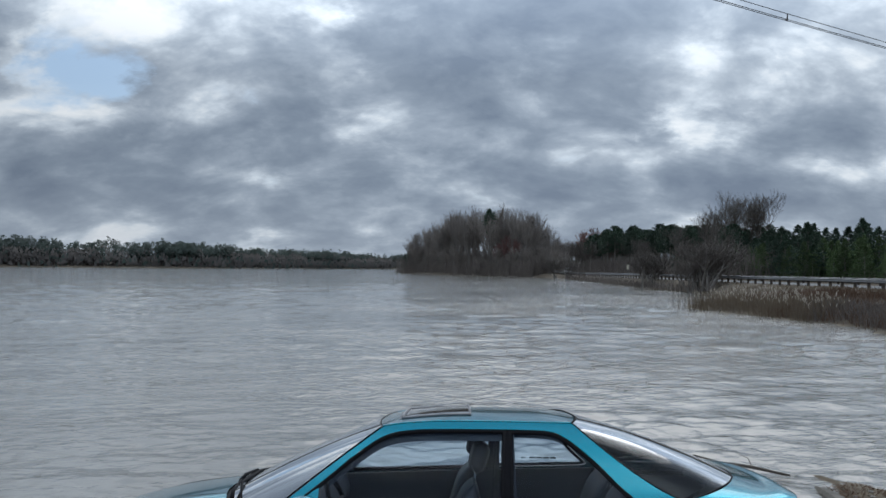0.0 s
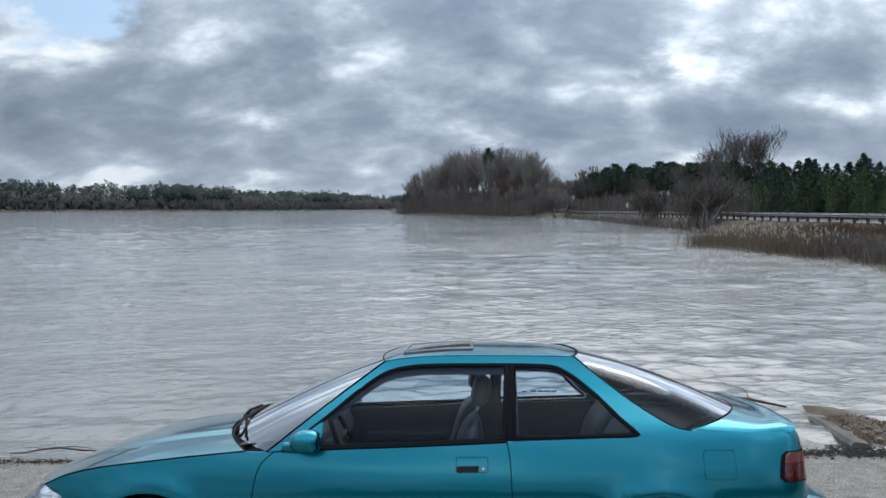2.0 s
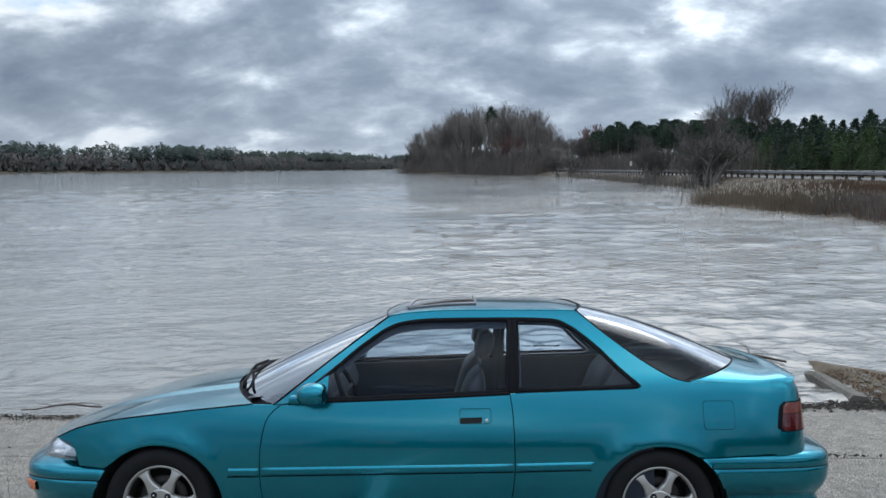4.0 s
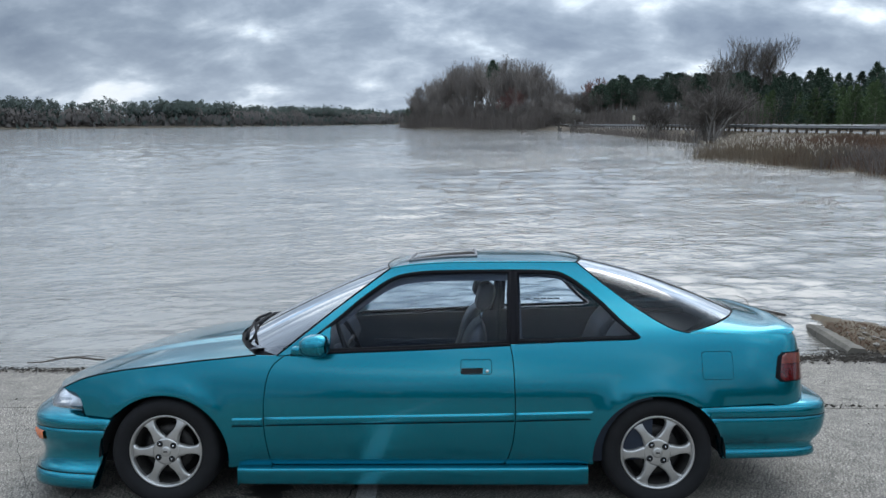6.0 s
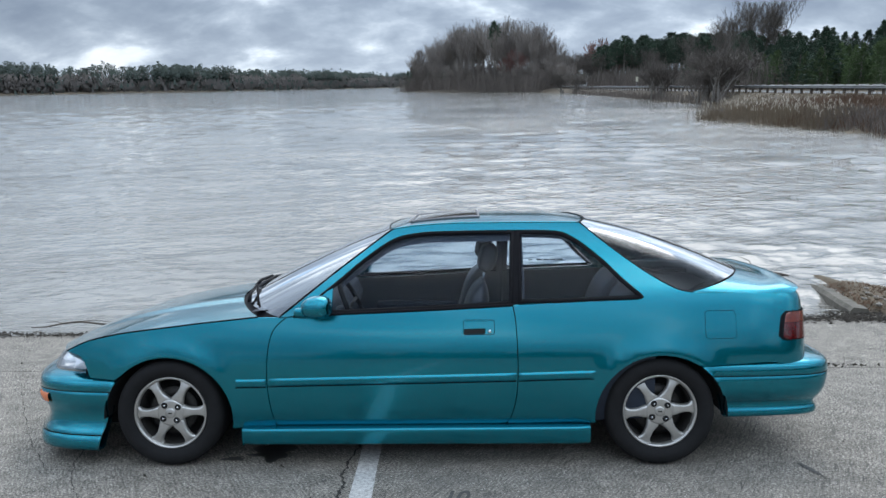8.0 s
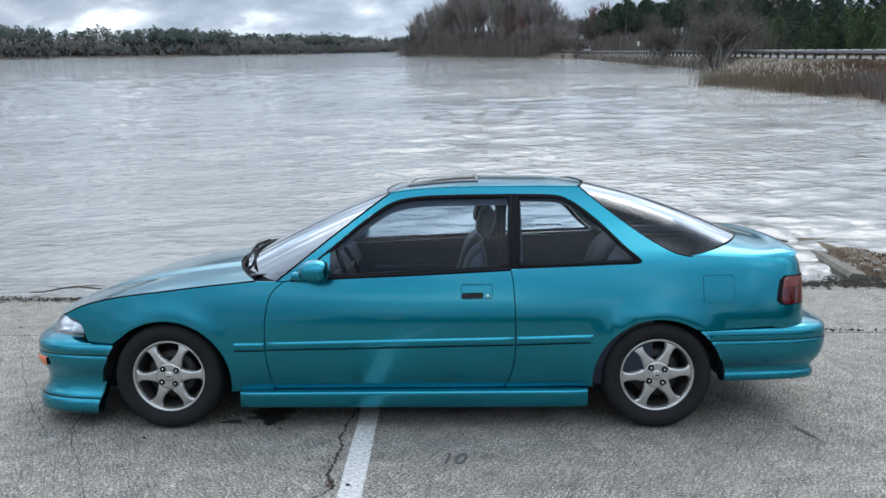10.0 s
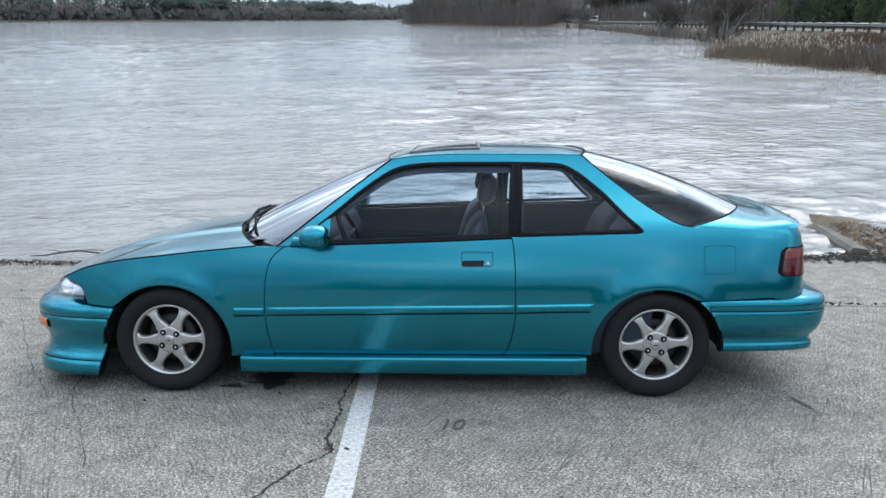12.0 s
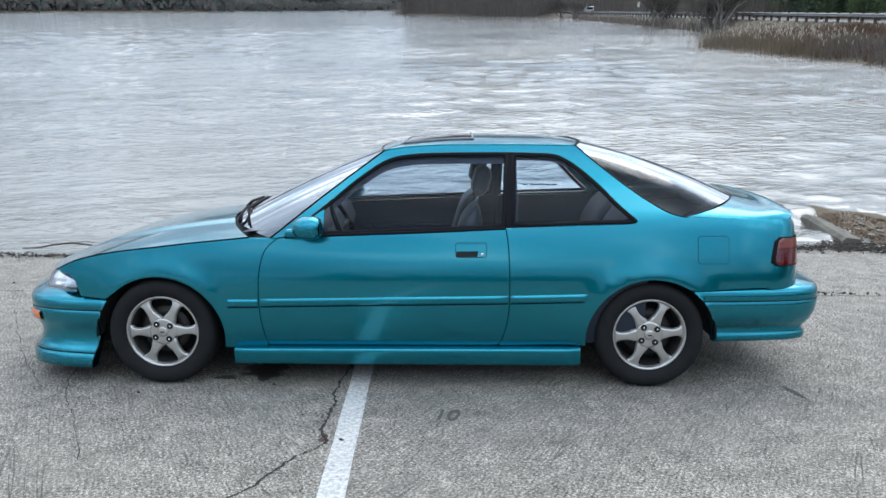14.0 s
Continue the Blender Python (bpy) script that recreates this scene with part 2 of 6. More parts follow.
def lake_water():
    """Murky brown-grey water, mirror-like at low angles, ruffled by wind."""
    m = bpy.data.materials.new("murky_lake_water")
    m.use_nodes = True
    N = Nodes(m.node_tree)
    co = N.add("ShaderNodeTexCoord").outputs["Object"]
    r1 = N.add("ShaderNodeMapping", {"Vector": co, "Rotation": (0, 0, radians(5))}).outputs[0]
    s1 = N.add("ShaderNodeMapping", {"Vector": r1, "Scale": (0.85, 1.25, 1)}).outputs[0]
    r2 = N.add("ShaderNodeMapping", {"Vector": co, "Rotation": (0, 0, radians(-8))}).outputs[0]
    s2 = N.add("ShaderNodeMapping", {"Vector": r2, "Scale": (1.1, 1.9, 1)}).outputs[0]
    swell = N.noise(s1, 1.3, 1.0, 0.5, 0.1)
    chop = N.noise(s2, 3.0, 1.5, 0.5, 0.1)
    fine = N.noise(s2, 9.0, 2.0, 0.55, 0.1)
    # gusts: some stretches are ruffled, others nearly slick
    gust = N.ramp(N.noise(N.add("ShaderNodeMapping", {"Vector": co, "Scale": (0.07, 0.16, 1)}).outputs[0], 1.0, 3.0, 0.55, 0.6), [(0.36, (0.45, 0.45, 0.45)), (0.64, (1.25, 1.25, 1.25))])
    ripples = N.math("ADD", N.math("MULTIPLY", chop, 0.060), N.math("MULTIPLY", fine, 0.019))
    h = N.math("ADD", N.math("MULTIPLY", swell, 0.035), N.math("MULTIPLY", ripples, gust))
    bump = N.add("ShaderNodeBump", {"Height": h, "Strength": 1.0, "Distance": 1.0}).outputs[0]
    silt = N.noise(co, 0.08, 4.0, 0.6)
    col = N.ramp(silt, [(0.35, (0.172, 0.162, 0.143)), (0.65, (0.208, 0.197, 0.176))])
    b = N.add("ShaderNodeBsdfPrincipled", {"Base Color": col, "Roughness": 0.06, "Specular IOR Level": 0.5, "IOR": 1.66, "Normal": bump})
    N.add("ShaderNodeOutputMaterial", {"Surface": b.outputs[0]})
    return m


PAINT = teal_paint()
CONCRETE = concrete("weathered_concrete")
WATER_MAT = lake_water()
OLD_CONCRETE = surface("mossy_brown_concrete", (0.125, 0.112, 0.092), 0.9, scale=4, vary=0.4, fine=50, bump=0.6, bump_dist=0.01)
BLACK = surface("black_rubber_trim", (0.005, 0.005, 0.007), 0.6, scale=20, vary=0.3, spec=0.12)
UNDER = surface("black_underbody", (0.008, 0.008, 0.009), 0.8, scale=10, vary=0.3)
TYRE = surface("black_tyre_rubber", (0.011, 0.011, 0.012), 0.8, spec=0.25, scale=14, vary=0.35, fine=160, bump=0.2, bump_dist=0.002)
ALLOY = surface("brushed_alloy", (0.50, 0.49, 0.47), 0.38, metal=0.85, scale=9, vary=0.14, fine=140, bump=0.04, bump_dist=0.002)
STEEL_DARK = surface("dark_brake_steel", (0.045, 0.042, 0.04), 0.6, metal=0.5, scale=30, vary=0.4)
CHROME = surface("bright_chrome", (0.75, 0.75, 0.76), 0.12, metal=1.0, scale=10, vary=0.05)
SIDE_GLASS = glass("side_window_glass", (0.70, 0.80, 0.88), strength=0.32)
SCREEN_GLASS = glass("windscreen_glass", (0.70, 0.76, 0.77), curve_=[(0.04, 0.05), (0.12, 0.35), (0.3, 0.95)])
HATCH_GLASS = glass("hatch_glass", (0.34, 0.38, 0.40), curve_=[(0.07, 0.02), (0.105, 0.08), (0.15, 0.75), (0.35, 1.0)])
SUN_GLASS = surface("smoked_sunroof_glass", (0.035, 0.03, 0.028), 0.10, scale=5, vary=0.2, coat=1.0)
LAMP_LENS = glass("headlamp_lens", (0.80, 0.83, 0.85), 0.06, 0.45)
LAMP_BOWL = surface("lamp_reflector", (0.46, 0.48, 0.51), 0.55, metal=0.1, scale=18, vary=0.25)
TAIL_RED = surface("dark_red_lamp_plastic", (0.085, 0.004, 0.006), 0.12, scale=26, vary=0.4, coat=0.8)
TAIL_AMBER = surface("amber_red_lamp_plastic", (0.15, 0.018, 0.008), 0.12, scale=26, vary=0.3, coat=0.8)
MARKER = surface("orange_lamp_plastic", (0.62, 0.14, 0.03), 0.2, scale=20, vary=0.2, coat=0.6)
CABIN = surface("navy_grey_cabin_plastic", (0.010, 0.017, 0.032), 0.6, scale=12, vary=0.25, bump=0.1)
SEAT = surface("grey_leather", (0.022, 0.025, 0.034), 0.45, scale=8, vary=0.3, fine=90, bump=0.15, bump_dist=0.003)
LINER = surface("dark_roof_lining", (0.03, 0.031, 0.034), 0.9, scale=12, vary=0.2)
LETTER = surface("pale_decal", (0.26, 0.28, 0.29), 0.5, scale=12, vary=0.1)
WHITE_LINE = surface("worn_white_road_paint", (0.36, 0.35, 0.335), 0.8, scale=55, vary=0.45, fine=190, bump=0.6, bump_dist=0.004, tint=(0.47, 0.46, 0.445))
CRACK = surface("dark_crack_dirt", (0.025, 0.022, 0.019), 0.95, scale=30, vary=0.4)
OIL = surface("black_oil_stain", (0.022, 0.021, 0.020), 0.5, scale=9, vary=0.4)
STAMP = surface("dark_worn_stencil", (0.062, 0.060, 0.058), 0.85, scale=25, vary=0.4)
DEBRIS = surface("wet_leaf_litter", (0.035, 0.027, 0.019), 0.85, scale=25, vary=0.5, random_tint=0.6)
LEAF = surface("dead_brown_leaf", (0.075, 0.042, 0.028), 0.8, scale=30, vary=0.4)
STICK = surface("grey_driftwood", (0.075, 0.060, 0.048), 0.85, scale=18, vary=0.4, fine=90, bump=0.4)
SOIL = surface("dead_grass_and_soil", (0.060, 0.046, 0.031), 0.95, scale=0.6, vary=0.45, fine=9, bump=0.6, bump_dist=0.05, tint=(0.11, 0.086, 0.058))
ROAD = surface("grey_asphalt", (0.16, 0.16, 0.16), 0.9, scale=1.2, vary=0.2, fine=40)
BARK = surface("grey_brown_bark", (0.185, 0.168, 0.150), 0.9, scale=5, vary=0.35, fine=40, random_tint=0.4)
TWIG = surface("grey_brown_twigs", (0.205, 0.180, 0.160), 0.9, scale=2, vary=0.3, random_tint=0.4)
TWIG_DARK = surface("dark_grey_brown_twigs", (0.105, 0.090, 0.078), 0.9, scale=2, vary=0.3, random_tint=0.4)
TWIG_RED = surface("reddish_budding_twigs", (0.19, 0.105, 0.092), 0.9, scale=2, vary=0.3, random_tint=0.3)
BRUSH = surface("brown_winter_brush", (0.165, 0.140, 0.122), 0.95, scale=0.5, vary=0.4)
NEEDLE = surface("dark_pine_needles", (0.040, 0.070, 0.043), 0.8, scale=0.9, vary=0.4, random_tint=0.6)
NEEDLE_YOUNG = surface("young_pine_needles", (0.078, 0.120, 0.045), 0.8, scale=0.9, vary=0.4, random_tint=0.6)
FAR_PINE = surface("distant_pine_foliage", (0.058, 0.078, 0.066), 0.9, scale=0.03, vary=0.25, fine=0.15)
FAR_BARE = surface("distant_bare_wood", (0.110, 0.098, 0.090), 0.95, scale=0.03, vary=0.22, fine=0.4)
REED = surface("tan_dry_reed", (0.18, 0.138, 0.095), 0.9, scale=2, vary=0.35)
REED_HEAD = surface("fluffy_pale_reed_head", (0.48, 0.42, 0.34), 0.95, scale=5, vary=0.2)
GRASS_RUST = surface("rust_brown_dead_grass", (0.135, 0.083, 0.054), 0.95, scale=0.8, vary=0.45)
GALV = surface("weathered_galvanised_rail", (0.20, 0.205, 0.21), 0.5, metal=0.6, scale=3, vary=0.25)
POST_WOOD = surface("dark_creosoted_post", (0.055, 0.043, 0.034), 0.9, scale=6, vary=0.35)
SIGN_FACE = surface("pale_sign_face", (0.55, 0.52, 0.40), 0.5, scale=4, vary=0.1)
WHITE_PAINT = surface("white_vehicle_paint", (0.72, 0.73, 0.74), 0.3, scale=3, vary=0.06, coat=0.5)
CABLE = surface("black_overhead_cable", (0.02, 0.02, 0.022), 0.6, scale=3, vary=0.2)

# ---- building blocks ----
def to_mesh(name, verts, faces, material, smooth=False):
    me = bpy.data.meshes.new(name)
    me.from_pydata([tuple(v) for v in verts], [], faces)
    me.materials.append(material)
    if smooth:
        me.polygons.foreach_set("use_smooth", [True] * len(me.polygons))
    me.update()
    return me


def part(name, data, parent, label=""):
    """A mesh (verts, faces, material, smooth) or ready mesh data as one object under a thing or part."""
    me = data if isinstance(data, bpy.types.Mesh) else to_mesh(name, *data)
    ob = new(name, me)
    ob.parent = parent
    return tagged(ob, label)


def empty(name, m, label, category, group=""):
    ob = new(name)
    ob.empty_display_size = 0.2
    ob.matrix_world = m
    return tagged(ob, label, category, group)


def box(x0, x1, y0, y1, z0, z1, bevel=0.0):
    """Vertices and faces of a box with chamfered edges."""
    bm = bmesh.new()
    bmesh.ops.create_cube(bm, size=1.0)
    for v in bm.verts:
        v.co = Vector((x0 if v.co.x < 0 else x1, y0 if v.co.y < 0 else y1, z0 if v.co.z < 0 else z1))
    if bevel:
        bmesh.ops.bevel(bm, geom=bm.edges[:], offset=bevel, segments=2, affect="EDGES", profile=0.5)
    bm.verts.index_update()
    out = [tuple(v.co) for v in bm.verts], [[v.index for v in f.verts] for f in bm.faces]
    bm.free()
    return out


def join(*pieces):
    verts, faces = [], []
    for v, f in pieces:
        n = len(verts)
        verts += [tuple(p) for p in v]
        faces += [[i + n for i in g] for g in f]
    return verts, faces


def tube(points, radii, sides=6, caps=True):
    """A round bar along points."""
    verts, faces = [], []
    pts = [Vector(p) for p in points]
    side = None
    for i, p in enumerate(pts):
        ahead = (pts[min(i + 1, len(pts) - 1)] - pts[max(i - 1, 0)]).normalized()
        ref = Vector((0, 0, 1)) if abs(ahead.z) < 0.9 else Vector((1, 0, 0))
        a = ahead.cross(ref).normalized()
        b = ahead.cross(a)
        r = radii[i] if isinstance(radii, (list, tuple)) else radii
        for k in range(sides):
            t = 2 * math.pi * k / sides
            verts.append(tuple(p + (a * math.cos(t) + b * math.sin(t)) * r))
    for i in range(len(pts) - 1):
        for k in range(sides):
            faces.append([i * sides + k, i * sides + (k + 1) % sides, (i + 1) * sides + (k + 1) % sides, (i + 1) * sides + k])
    if caps:
        faces.append(list(range(sides))[::-1])
        faces.append([(len(pts) - 1) * sides + k for k in range(sides)])
    return verts, faces


def grid(fn, nu, nv):
    """A sheet of fn(u, v), u and v from 0 to 1."""
    verts = [tuple(fn(i / nu, j / nv)) for i in range(nu + 1) for j in range(nv + 1)]
    faces = [[i * (nv + 1) + j, (i + 1) * (nv + 1) + j, (i + 1) * (nv + 1) + j + 1, i * (nv + 1) + j + 1] for i in range(nu) for j in range(nv)]
    return verts, faces


def lathe(profile, n=48, axis_y=True):
    """A ring turned about the y axis from (radius, y) points."""
    verts, faces = [], []
    m = len(profile)
    for i in range(n):
        a = 2 * math.pi * i / n
        verts += [(r * math.cos(a), y, r * math.sin(a)) for r, y in profile]
    for i in range(n):
        for j in range(m - 1):
            k = (i + 1) % n
            faces.append([i * m + j, i * m + j + 1, k * m + j + 1, k * m + j])
    return verts, faces


def smooth_fn(xs, ys):
    """A smooth curve through the given points, without overshoot."""
    xs, ys = list(xs), list(ys)
    n = len(xs)
    d = [(ys[i + 1] - ys[i]) / (xs[i + 1] - xs[i]) for i in range(n - 1)]
    m = [d[0]] + [0 if d[i - 1] * d[i] <= 0 else 2 * d[i - 1] * d[i] / (d[i - 1] + d[i]) for i in range(1, n - 1)] + [d[-1]]

    def f(x):
        if x <= xs[0]:
            return ys[0] + m[0] * (x - xs[0])
        if x >= xs[-1]:
            return ys[-1] + m[-1] * (x - xs[-1])
        i = 0
        while x > xs[i + 1]:
            i += 1
        h = xs[i + 1] - xs[i]
        t = (x - xs[i]) / h
        return (ys[i] * (1 + 2 * t) * (1 - t) ** 2 + m[i] * h * t * (1 - t) ** 2 + ys[i + 1] * t * t * (3 - 2 * t) + m[i + 1] * h * t * t * (t - 1))
    return f


def curve(points, n=8, closed=False):
    """Points on a smooth curve through the given ones."""
    p = [np.array(q, float) for q in points]
    k = len(p)
    out = []
    for i in range(k if closed else k - 1):
        a, b, c, e = (p[(i - 1) % k], p[i], p[(i + 1) % k], p[(i + 2) % k]) if closed else (p[max(i - 1, 0)], p[i], p[i + 1], p[min(i + 2, k - 1)])
        for s in range(n):
            t = s / n
            out.append(0.5 * ((2 * b) + (c - a) * t + (2 * a - 5 * b + 4 * c - e) * t * t + (3 * b - a - 3 * c + e) * t ** 3))
    if not closed:
        out.append(p[-1])
    return [tuple(q) for q in out]


# ---- ground, lake ----
LAND_EAST = [(4.62, 3.3), (4.75, 5.0), (4.95, 5.05), (5.2, 4.7), (5.6, 4.35), (7, 4.4), (9.5, 5.3), (14, 8), (19.5, 18), (18.8, 27.7), (19.6, 30.9), (18.9, 33.7), (18.2, 38.7), (16.8, 46.8), (18, 52), (25, 64),
             (27, 72), (28.3, 81.7), (29.6, 98), (30.4, 129.8), (29.8, 189), (27, 219.8), (9.4, 246.6), (-9, 283), (-22.9, 325), (-16, 350), (25, 390), (90, 420), (260, 520),
             (600, 640), (2600, 900), (2600, -200), (4.85, -200)]
LAND_NORTH = [(-2600, -60), (-900, 150), (-430, 310), (-257, 422), (-185, 540), (-123, 804), (-79, 937), (0, 1010), (130, 990), (420, 900), (2600, 1100), (2600, 3200), (-2600, 3200)]
LAND_WEST = [(-2600, -200), (-2600, -80), (-120, -6), (-14, 2.6), (4.9, 2.6), (4.9, -200)]


def signed_distance(px, py, poly):
    """Metres inside (+) or outside (-) a polygon, for arrays of points."""
    best = np.full(px.shape, 1e9)
    inside = np.zeros(px.shape, bool)
    for (x0, y0), (x1, y1) in zip(poly, poly[1:] + poly[:1]):
        dx, dy = x1 - x0, y1 - y0
        t = np.clip(((px - x0) * dx + (py - y0) * dy) / (dx * dx + dy * dy), 0, 1)
        best = np.minimum(best, np.hypot(px - x0 - t * dx, py - y0 - t * dy))
        if dy:
            cross = ((y0 > py) != (y1 > py)) & (px < dx * (py - y0) / dy + x0)
            inside ^= cross
    return np.where(inside, best, -best)


def road_height(y):
    return np.interp(y, [20, 55, 85, 135, 195, 260], [0.95, 0.93, 0.88, 0.70, 0.60, 0.9])


def road_x(y):
    return np.interp(y, [-80, 20, 90, 135, 195, 230, 330], [34, 31.6, 31.2, 31.0, 30.2, 30.5, 52])


def wobble(x, y):
    return np.sin(x * 0.9 + 1.3 * np.sin(y * 0.5)) * np.cos(y * 0.77 + 0.8 * np.sin(x * 0.43)) + 0.5 * np.sin(x * 2.3 + y * 1.9) * np.cos(y * 2.1 - x)


def ground_height(x, y):
    east = signed_distance(x, y, LAND_EAST) + 0.25 * wobble(x, y)
    far = np.maximum(signed_distance(x, y, LAND_NORTH), signed_distance(x, y, LAND_WEST))
    rise = 1.45 * (1 - np.exp(-np.maximum(east, 0) / 4.5)) + np.clip((x - 42) * 0.02, 0, 5)
    z = np.where(east > 0, WATER + rise, WATER + np.maximum(east, -40) * 0.09)
    z = np.where(far > 0, WATER + 1.5 * (1 - np.exp(-far / 6)) + np.clip(far * 0.03, 0, 12), np.maximum(z, WATER + np.maximum(far, -40) * 0.09))
    rx = road_x(y)
    on_road = (x > rx - 0.6) & (x < rx + 9) & (y > -60) & (y < 300)
    z = np.where(on_road, road_height(y) - 0.06, z)
    verge = np.clip((rx - 0.6 - x) / 4, 0, 1)
    near_road = (x > rx - 4.6) & (x <= rx - 0.6) & (y < 300) & (east > 0)
    z = np.where(near_road, np.minimum(z, road_height(y) - 0.06) * verge + (road_height(y) - 0.06) * (1 - verge) * np.clip(east / 2, 0, 1) + z * (1 - verge) * (1 - np.clip(east / 2, 0, 1)), z)
    ramp = -math.tan(radians(SLOPE)) * y
    under = (x < 4.62) & (x > -15) & (y < 16) & (y > -14)
    z = np.where(under, np.minimum(z, ramp - 0.35), z)
    z = np.where((x >= 4.62) & (x < 9.5) & (y < 3.3) & (y > -14), np.minimum(z, ramp - 0.3), z)
    bank = (x >= 4.62) & (x < 9) & (y >= 3.2) & (y < 7)
    z = np.where(bank, np.minimum(z, WATER + 0.07), z)
    return z


def build_ground():
    xs = np.unique(np.concatenate([np.linspace(-2500, -300, 23), np.linspace(-300, -16, 60), np.linspace(-16, 3.6, 12), np.arange(3.6, 12, 0.25), np.arange(12, 46, 0.7), np.linspace(46, 120, 40), np.linspace(120, 2500, 30)]))
    ys = np.unique(np.concatenate([np.linspace(-190, -14, 12), np.arange(-14, 8, 0.5), np.arange(8, 100, 0.9), np.linspace(100, 340, 110), np.linspace(340, 1100, 70), np.linspace(1100, 3000, 20)]))
    gx, gy = np.meshgrid(xs, ys, indexing="ij")
    gz = ground_height(gx, gy)
    gz = gz + np.where(gz > WATER + 0.02, 0.05 * wobble(gx * 1.7, gy * 1.7) * np.clip((gz - WATER) * 2, 0, 1), 0)
    verts = np.stack([gx, gy, gz], -1).reshape(-1, 3)
    n = len(ys)
    i, j = np.meshgrid(np.arange(len(xs) - 1), np.arange(n - 1), indexing="ij")
    a = (i * n + j).ravel()
    faces = np.stack([a, a + n, a + n + 1, a + 1], -1)
    tagged(new("ground", to_mesh("ground", verts.tolist(), faces.tolist(), SOIL, True)), "brown soil bank with dead winter grass round the lake", "ground", kind="structure")


def build_water():
    """The lake: real waves near the ramp, growing flatter with distance; it slides slowly towards the shore."""
    rnd = np.random.RandomState(4)
    ys = np.concatenate([np.arange(0.4, 9, 0.055), 9 * np.power(1.0145, np.arange(1, 175)), [160, 220, 300, 420, 600, 900, 1400, 3000]])
    us = np.concatenate([[-60, -14, -6, -2.5], np.linspace(-1.15, 1.15, 400), [2.5, 6, 14, 60]])
    gy, gu = np.meshgrid(ys, us, indexing="ij")
    gx = gu * (gy + 8) * 0.75 + 0.5
    z = np.zeros_like(gx)
    for k in range(38):
        lam = 0.30 * (1.065 ** k)
        ang = math.radians(rnd.normal(-90 + 6, 30))
        amp = 0.0056 * lam * rnd.uniform(0.5, 1.3) * (0.7 if lam > 2.0 else 1.0)
        kx, ky = math.cos(ang) * 2 * math.pi / lam, math.sin(ang) * 2 * math.pi / lam
        ph = kx * gx + ky * gy + rnd.uniform(0, 6.28) + 0.9 * np.sin(gx * 0.13 * rnd.uniform(0.6, 1.5) + gy * 0.21 + k)
        fade = np.clip(1.4 - gy * 0.0145 / lam * 1.6, 0, 1)
        z += amp * fade * (np.sin(ph) + 0.42 * np.sin(2 * ph + 1.2) + 0.15 * np.sin(3 * ph + 2.4))
    patch = 0.72 + 0.38 * np.sin(gx * 0.33 + 0.7 * np.sin(gy * 0.27)) * np.sin(gy * 0.24 + 0.6 * np.sin(gx * 0.21))
    z = WATER + z * patch
    verts = np.stack([gx, gy, z], -1).reshape(-1, 3)
    n = len(us)
    i, j = np.meshgrid(np.arange(len(ys) - 1), np.arange(n - 1), indexing="ij")
    a = (i * n + j).ravel()
    faces = np.stack([a, a + 1, a + n + 1, a + n], -1)
    ob = new("water", to_mesh("water", verts.tolist(), faces.tolist(), WATER_MAT, True))
    return tagged(ob, "murky brown-grey lake water ruffled by wind", "water", kind="structure")


build_ground()
lake = build_water()

# ---- boat ramp (in the ramp's own tilted space) ----
def build_ramp():
    base = new("pavement", to_mesh("pavement", *box(-14.0, 4.6, -13, 10.5, -0.55, -0.12), CRACK))
    base.matrix_world = RAMP
    tagged(base, "weathered grey concrete boat ramp running into the lake", "boat ramp", kind="structure")
    joint = 1.18
    cuts = [(-13.9, -7.0), (-6.992, 4.6), (4.604, 9.5)]
    for n, (x0, x1) in enumerate(cuts):
        for y0, y1 in ((-13, -4.2), (-4.194, joint), (joint + 0.02, 3.42 if n == 2 else 10.4)):
            if n < 2 and y1 == joint:
                verts, faces = box(x0, x1, y0, y1, -0.15, 0.0, 0.006)
            else:
                verts, faces = box(x0, x1, y0, y1, -0.15, -0.0015 * (n % 2), 0.006)
            part("slab", (verts, faces, CONCRETE, False), base)
    return base


